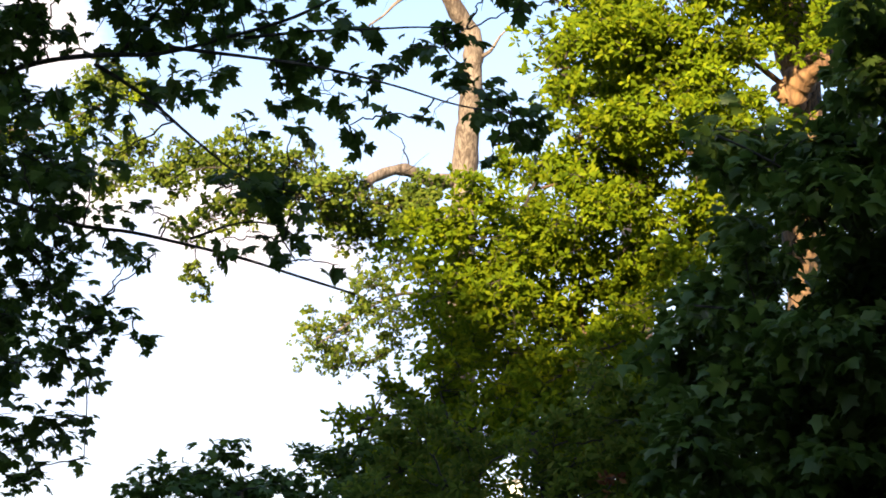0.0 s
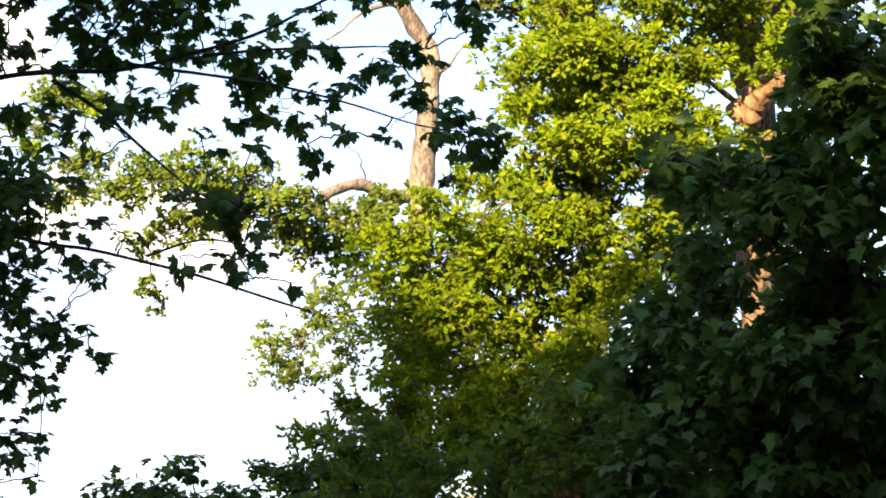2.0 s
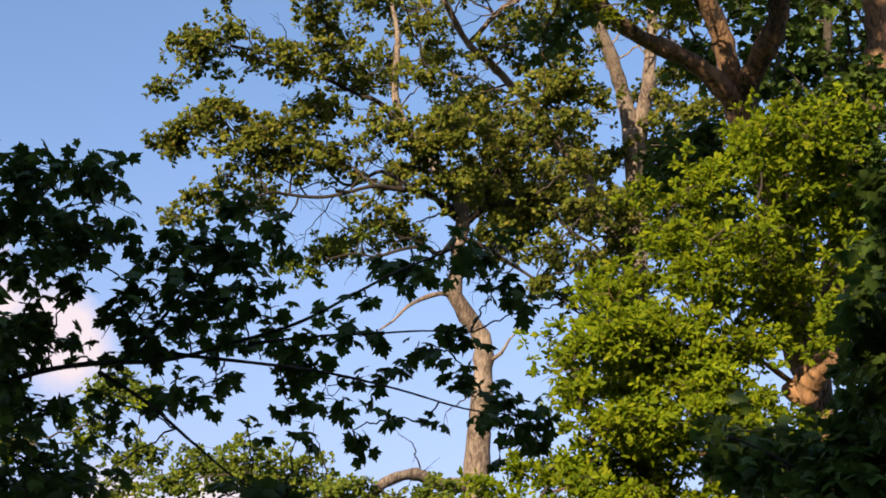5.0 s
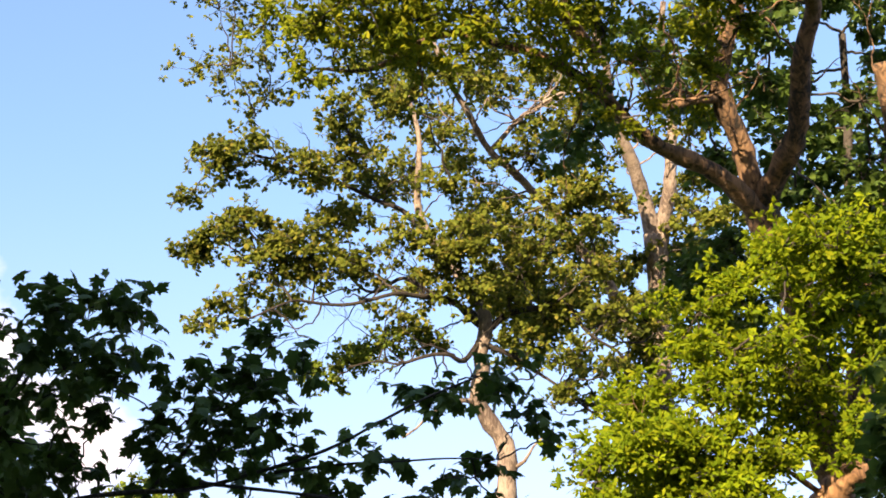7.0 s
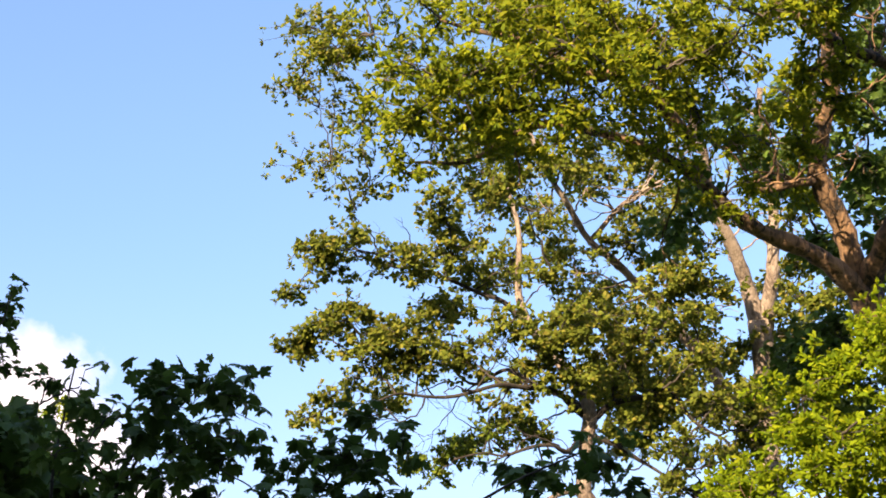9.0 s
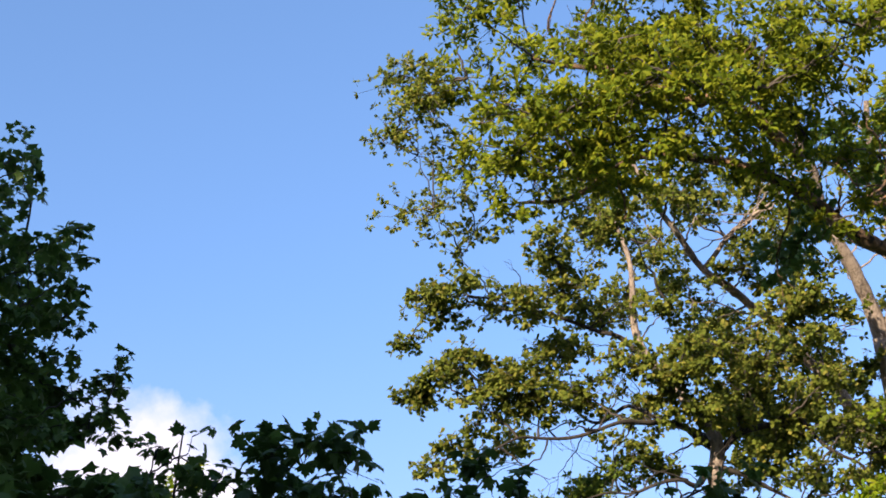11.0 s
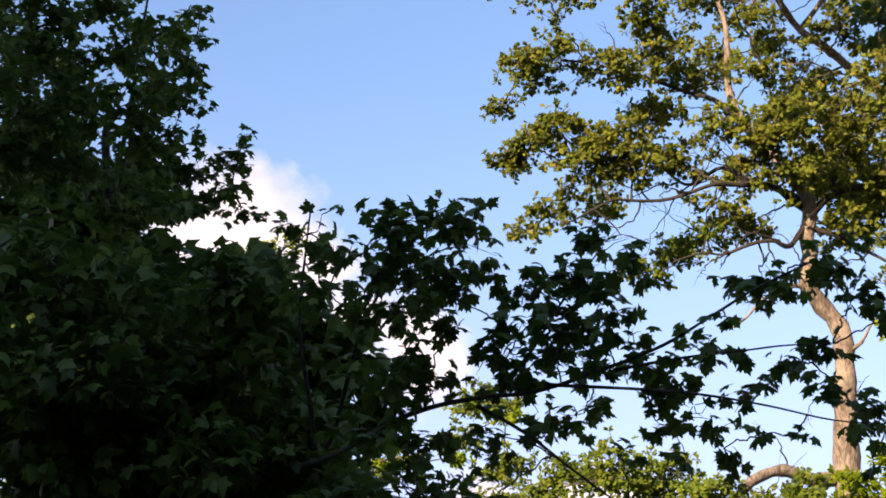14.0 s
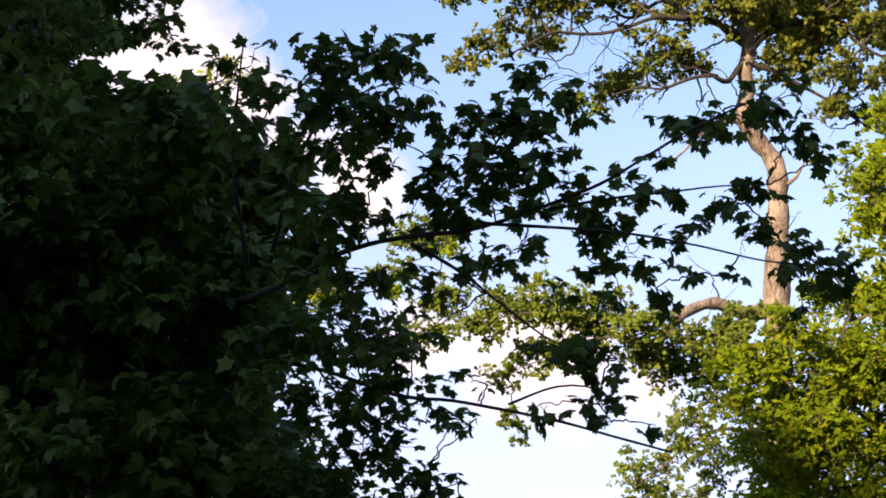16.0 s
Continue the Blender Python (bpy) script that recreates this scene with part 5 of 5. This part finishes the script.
MAPLE_CUFF = [
    (-2.7, 5.9, 5.29, 0.09), (-2.54, 5.88, 5.22, 0.09), (-2.73, 5.89, 5.14, 0.08), (-2.41, 5.96, 5.09, 0.11), (-2.2, 6.08, 5.25, 0.13),
    (-2.02, 6.17, 5.38, 0.11), (-1.9, 6.22, 5.34, 0.08), (-2.23, 6.56, 5.3, 0.15), (-2.36, 6.23, 5.03, 0.14), (-2.02, 6.48, 5.14, 0.09),
    (-2.57, 6.07, 4.98, 0.14), (-2.47, 6.31, 4.89, 0.12), (-2.17, 6.14, 4.84, 0.12), (-2.02, 6.39, 4.87, 0.09), (-2.46, 6.16, 4.58, 0.11),
    (-2.42, 6.7, 4.86, 0.12), (-2.59, 6.26, 5.26, 0.1), (-2.14, 6.42, 4.59, 0.11), (-2.43, 6.59, 4.57, 0.12), (-2.45, 7.01, 4.54, 0.11),
    (-2.46, 6.36, 4.3, 0.11), (-2.44, 7.01, 4.26, 0.13), (-2.17, 6.85, 4.03, 0.1), (-2.02, 6.94, 4.05, 0.07),
]
MAPLE_HANG_A = [
    (-2.41, 6.87, 4.15, 0.1), (-2.22, 7.31, 4.15, 0.12), (-2.17, 7.32, 3.89, 0.12), (-2.33, 7.47, 3.77, 0.14), (-2.55, 7.83, 3.69, 0.16),
    (-2.38, 7.88, 3.67, 0.11), (-2.14, 7.43, 3.31, 0.11), (-2.58, 7.75, 3.24, 0.14), (-2.08, 7.38, 3.07, 0.08), (-2.39, 7.99, 2.86, 0.1),
    (-2.37, 7.48, 2.64, 0.09), (-2.06, 7.89, 3.81, 0.09), (-2.14, 7.74, 3.56, 0.03), (-1.69, 7.22, 3.85, 0.04), (-2.25, 7.19, 4.17, 0.1),
    (-2.7, 7.4, 4.17, 0.14), (-2.27, 7.49, 4.03, 0.08), (-2.47, 7.53, 3.8, 0.12), (-2.24, 7.62, 3.75, 0.09), (-2.27, 7.32, 3.46, 0.1),
    (-2.15, 7.76, 3.49, 0.09), (-2.71, 6.92, 3.84, 0.16),
]
MAPLE_HANG_B = [
    (-2.43, 7.33, 4.19, 0.15), (-2.31, 7, 3.87, 0.14), (-2.54, 7.47, 3.84, 0.14), (-2.01, 7.19, 3.69, 0.09), (-2.61, 7.69, 3.47, 0.14),
    (-2.34, 7.23, 3.3, 0.14), (-1.87, 7.32, 3.26, 0.09), (-2.26, 7.42, 3.2, 0.13), (-2.39, 7.57, 2.91, 0.15), (-2.62, 7.86, 2.78, 0.14),
    (-2.43, 7.38, 2.55, 0.12), (-1.85, 7.64, 3.79, 0.05), (-1.77, 7.22, 3.88, 0.06), (-2.46, 7.26, 4.3, 0.11), (-2.04, 7.03, 4.07, 0.06),
    (-2.41, 7.33, 4.03, 0.12), (-2.54, 6.98, 3.73, 0.14), (-2.17, 7.07, 3.79, 0.07), (-2.52, 7.3, 3.53, 0.13), (-2.66, 7.36, 3.4, 0.14),
    (-1.89, 7.39, 3.38, 0.06), (-2.87, 7.22, 3.56, 0.17),
]
MAPLE_HANG = MAPLE_HANG_A + MAPLE_HANG_B
dark_trunk = grounded([(-4.32, 8.68, -1.44), (-4.72, 9.01, 1.59), (-4.76, 8.78, 3.65), (-4.63, 8.42, 5.09), (-4.82, 7.64, 6.64), (-4.75, 7.4, 7.2)])
maple = tree(dark_trunk, "dense maple in shade with long overhanging branches")
dark_lines = [limb("trunk", dark_trunk, 0.26, 0.02, MAPLE_BARK, maple, 14, 0.25, 0.1, 0.4)[1]]
for pts in (
        [(-4.63, 8.42, 5.09), (-5.0, 7.9, 6.3), (-5.15, 7.4, 7.3), (-4.75, 5.98, 7.54)],
        [(-4.82, 7.64, 6.64), (-4.65, 7.5, 7.4), (-4.1, 6.45, 7.84)]):
    dark_lines.append(limb("limb", pts, 0.022, 0.004, MAPLE_BARK, maple, 8, 0.15, wave=0.1)[1])
foliage(maple, DARK_TOP, dark_lines, 0.058, 2.6, MAPLE_PLAIN, MAPLE_LEAF, 0.003, 0.006)
foliage(maple, DARK_BACK, dark_lines, 0.17, 7.5, MAPLE_PLAIN, MAPLE_LEAF, 0.006, 0.016)
foliage(maple, DARK_MASS + DARK_MASS_LOW, dark_lines, 0.095, 5.0, MAPLE_PLAIN, MAPLE_LEAF, 0.006, 0.016, habit="mass")
spray_lines = []
for pts, ra, rb in (
        ([(-5.11, 8.15, 4.51), (-4.05, 7.96, 4.67), (-2.94, 7.14, 4.49), (-2.31, 6.61, 4.41), (-1.95, 6.59, 4.46), (-1.69, 6.7, 4.52), (-1.35, 6.74, 4.61), (-1.05, 6.76, 4.7), (-0.79, 6.65, 4.77), (-0.54, 6.62, 4.88), (-0.23, 6.59, 4.98)], 0.032, 0.005),
        ([(-1.61, 6.71, 4.55), (-1.25, 6.71, 4.49), (-0.89, 6.69, 4.41), (-0.57, 6.75, 4.34), (-0.25, 6.8, 4.25), (0.02, 6.83, 4.21)], 0.011, 0.003),
        ([(-1.26, 6.76, 4.61), (-1.02, 6.79, 4.64), (-0.69, 6.82, 4.65), (-0.47, 6.84, 4.66), (-0.21, 6.86, 4.65)], 0.010, 0.003),
        ([(-1.9, 6.77, 4.5), (-1.68, 6.71, 4.76), (-1.46, 6.65, 5), (-1.26, 6.59, 5.18)], 0.012, 0.004),
        ([(-2.94, 7.14, 4.49), (-2.56, 6.57, 4.82), (-2.29, 6.38, 5.16), (-2.04, 6.32, 5.42)], 0.018, 0.004),
        ([(-3.04, 7.21, 4.5), (-2.9, 6.63, 4.89), (-2.75, 6.28, 5.23), (-2.7, 6.19, 5.44)], 0.018, 0.004),
        ([(-1.98, 6.75, 4.49), (-1.77, 6.86, 4.37), (-1.54, 6.88, 4.17), (-1.3, 6.99, 4), (-1.04, 7.06, 3.93)], 0.012, 0.003)):
    spray_lines.append(limb("branch", pts, ra, rb, MAPLE_BARK, maple, 7, 0.06, 0.1, wave=0.08)[1])
low_spray = []
for pts, ra, rb in (
        ([(-3.96, 8.44, 4.65), (-2.81, 7.71, 4.17), (-2.17, 7.20, 3.82), (-1.86, 7.20, 3.77), (-1.57, 7.20, 3.70), (-1.29, 7.20, 3.62), (-1.04, 7.20, 3.53), (-0.75, 7.20, 3.43)], 0.020, 0.006),
        ([(-1.58, 7.22, 3.74), (-1.31, 7.15, 3.8), (-1.11, 7.19, 3.78), (-0.96, 7.15, 3.63)], 0.008, 0.003),
        ([(-2.81, 7.71, 4.17), (-2.41, 7.43, 3.71), (-2.25, 7.45, 3.43), (-2.15, 7.54, 3.11), (-2.16, 7.6, 2.71)], 0.008, 0.003)):
    low_spray.append(limb("branch", pts, ra, rb, MAPLE_BARK, maple, 7, 0.06, 0.1, wave=0.03)[1])
foliage(maple, [(x, y, z - 0.08, r) for x, y, z, r in MAPLE_CUFF], spray_lines, 0.072, 1.5, MAPLE_SHAPE, MAPLE_LEAF, 0.0035, 0.006, habit="spray")
foliage(maple, MAPLE_HANG, low_spray, 0.062, 1.45, MAPLE_SHAPE, MAPLE_LEAF, 0.0035, 0.006, habit="spray")

# the maple at the other side
RIGHT_MAPLE_A = [
    (1.55, 10.6, 5.51, 0.16), (2.2, 10.26, 5.26, 0.21), (1.52, 10.55, 5.18, 0.12), (2.07, 9.93, 4.84, 0.22), (2.42, 9.48, 5.47, 0.16),
    (2.39, 9.28, 5.86, 0.17), (1.69, 10.57, 4.48, 0.15), (2.56, 10.59, 4.08, 0.29), (1.7, 10.6, 3.97, 0.24), (1.24, 11.08, 3.96, 0.21),
    (2.04, 10.64, 3.54, 0.33), (1.22, 10.99, 3.56, 0.17), (1.92, 11.05, 3.12, 0.38), (2.8, 10.56, 4.52, 0.29),
    (1.76, 10.79, 4.52, 0.1), (1.35, 10.87, 2.63, 0.37), (2.46, 10.66, 2.52, 0.37), (2.54, 10.96, 2.94, 0.36), (2.84, 10.77, 2.76, 0.37),
    (2.48, 10.18, 3.53, 0.29), (2.64, 9.71, 6.5, 0.2), (2.65, 9.45, 6.72, 0.15),
]
RIGHT_MAPLE_B = [
    (1.87, 10.6, 5.45, 0.19), (2.6, 10.57, 5.38, 0.21), (1.8, 10.54, 5.13, 0.23), (2.34, 9.65, 4.66, 0.23), (2.52, 9.64, 5.82, 0.18),
    (1.74, 10.82, 4.9, 0.17), (2.47, 10.5, 4.51, 0.25), (1.43, 10.83, 4.24, 0.21), (1.96, 9.93, 3.74, 0.27), (1.63, 11.02, 3.69, 0.34),
    (2.46, 10.6, 3.52, 0.33), (1.3, 10.24, 3.13, 0.31), (2.28, 10.33, 3.02, 0.36), (2.66, 9.82, 4.91, 0.28), (2.71, 9.53, 5.4, 0.28),
    (2.45, 11.07, 4.2, 0.17), (1.89, 10.64, 2.52, 0.36), (2.91, 10.65, 3.73, 0.37), (2.77, 10.69, 3.23, 0.31), (2.14, 10.31, 2.57, 0.33),
    (2.74, 10.15, 3.91, 0.28), (2.61, 9.66, 5.91, 0.24), (2.55, 9.63, 5.52, 0.2),
]
RIGHT_MAPLE = RIGHT_MAPLE_A + RIGHT_MAPLE_B
RIGHT_THIN = [
    (1.93, 10.09, 4.49, 0.12), (2.16, 10.39, 4.32, 0.11), (1.9, 10.6, 4.34, 0.12), (2.03, 10.01, 4.62, 0.12), (2.23, 10.25, 4.57, 0.1),
    (2.3, 9.85, 5.5, 0.12), (1.96, 9.94, 4.76, 0.12), (2.21, 10.35, 4.85, 0.11), (2.04, 10.5, 4.06, 0.12), (1.94, 10.28, 3.81, 0.14),
]
RIGHT_BACK = [
    (1.87, 12.56, 4.37, 0.38), (2.63, 12.61, 4.32, 0.39), (3.16, 12.92, 4.83, 0.35), (1.67, 13.05, 3.89, 0.4), (2.42, 13.22, 3.76, 0.45),
    (2.96, 12.7, 3.52, 0.44), (1.37, 12.74, 3.31, 0.33), (3.09, 11.98, 5.4, 0.29), (2.09, 12.96, 5.47, 0.2), (1.96, 12.57, 5.87, 0.2),
    (2.71, 12.09, 5.54, 0.24), (2.9, 11.88, 5.03, 0.21), (2.09, 12.94, 3.19, 0.44), (1.93, 12.72, 4.1, 0.34), (2.81, 12.4, 4.16, 0.29),
    (1.6, 12.41, 4.67, 0.21), (2.17, 12.5, 4.87, 0.24), (2.55, 12.64, 4.56, 0.29), (1.8, 12.44, 4.38, 0.29), (3.18, 11.75, 5.45, 0.24),
    (2.24, 12.53, 3.88, 0.38), (1.57, 12.64, 4.05, 0.29),
]
# outer crown mostly out of view, added to keep sky light off this maple
RIGHT_SKY_SCREEN = [
    (3.7, 9.85, 6.8, 0.7), (3.47, 9.71, 5.86, 0.83), (3.72, 10.81, 5.01, 0.88), (3.48, 10.48, 3.68, 0.83), (3.46, 10.79, 2.56, 0.84),
    (3.49, 11.27, 1.44, 0.87), (4.62, 9.35, 7.12, 1), (4.56, 9.69, 5.62, 0.97), (4.42, 9.86, 4.1, 0.94), (4.5, 10.5, 2.71, 0.98),
    (4.31, 10.53, 1.27, 0.97), (5.78, 9.46, 5.9, 1.14), (5.48, 9.45, 4.16, 1.08), (5.47, 9.92, 2.64, 1.1), (3.13, 7.32, 5.28, 0.65),
    (2.94, 7.2, 4.15, 0.61), (3.02, 7.71, 3.27, 0.63), (3.06, 8.13, 2.32, 0.65), (4.58, 12.72, 7.46, 0.82), (4.4, 12.62, 6.09, 0.78),
    (4.39, 12.98, 4.92, 0.78), (4.35, 13.26, 3.74, 0.78), (4.5, 14.14, 2.61, 0.83),
]
right_trunk = grounded([(2.27, 10.7, -1.97), (2.67, 11.19, 1.26), (2.77, 11.05, 3.19), (2.78, 10.76, 4.58), (2.74, 10.38, 5.74)])
right_maple = tree(right_trunk, "dark leafy maple standing in deep shade")
right_lines = [limb("trunk", right_trunk, 0.2, 0.05, MAPLE_BARK, right_maple, 12, 0.25, 0.1, 0.4)[1]]
for pts in (
        [(2.77, 11.05, 3.19), (2.31, 10.75, 3.75), (1.75, 10.58, 4.09), (1.29, 10.42, 4.14)],
        [(2.78, 10.83, 4.3), (2.33, 10.48, 4.8), (1.88, 10.26, 5.12), (1.47, 10.06, 5.26)]):
    right_lines.append(limb("limb", pts, 0.022, 0.008, MAPLE_BARK, right_maple, 8)[1])
foliage(right_maple, RIGHT_BACK, right_lines[:1], 0.14, 4.5, MAPLE_PLAIN, MAPLE_LEAF, 0.004, 0.007, habit="mass")
foliage(right_maple, RIGHT_SKY_SCREEN, right_lines[:1], 0.16, 2.6, MAPLE_PLAIN, MAPLE_LEAF, 0.008, 0.02, habit="mass")
foliage(right_maple, RIGHT_THIN, right_lines, 0.10, 2.8, MAPLE_PLAIN, MAPLE_LEAF, 0.005, 0.008)
foliage(right_maple, RIGHT_MAPLE, right_lines, 0.12, 6.0, MAPLE_PLAIN, MAPLE_LEAF, 0.004, 0.007, habit="mass")

# unseen trees, added behind and over the viewer; their leaf roof darkens near maples
for tx, ty, high, wide in ((4.0, -3.2, 9.4, 4.0), (-6.6, -8.0, 10.4, 3.4), (9.5, -1.0, 9.5, 3.8), (-10.3, -4.2, 12.5, 1.9), (9.0, 5.0, 8.5, 3.6), (7.6, 7.4, 8.6, 2.8), (4.6, 3.2, 9.8, 2.8)):
    shade_tree = tree([(tx, ty, 0)], "leafy tree added out of view to give shade")
    trunk_line = limb("trunk", [(tx, ty, -0.12), (tx + 0.2, ty, high * 0.4), (tx - 0.1, ty + 0.2, high * 0.9)], 0.24, 0.08, MAPLE_BARK, shade_tree, 12, 0.4, 0.1, 0.4)[1]
    heads = []
    for k in range(22):
        w, q = k * 2.399, math.sqrt((k + 0.5) / 22)
        heads.append((tx + wide * q * math.cos(w), ty + 0.8 * wide * q * math.sin(w), high - 3.2 * q * q + 0.8 * math.sin(5 * w), 1.25))
    foliage(shade_tree, heads, [trunk_line], 0.36, 2.0, BROAD_SHAPE, MAPLE_LEAF, 0.01, 0.04)

# single leaves of the branch that hangs nearest
leaf_meshes = []
for k in range(6):
    verts, tris = leaf_shape(MAPLE_HALF, 0.36, 0.15 + 0.1 * k, 0.1 - 0.08 * k)
    me = bpy.data.meshes.new("leaf")
    me.from_pydata([tuple(p) for p in verts], [], [tuple(int(i) for i in t) for t in tris])
    me.materials.append(MAPLE_LEAF)
    leaf_meshes.append(me)
foliage(maple, MAPLE_SPRAY, spray_lines, 0.074, 1.75, MAPLE_SHAPE, MAPLE_LEAF, 0.0035, 0.006, habit="spray", singles=300, singles_meshes=leaf_meshes)
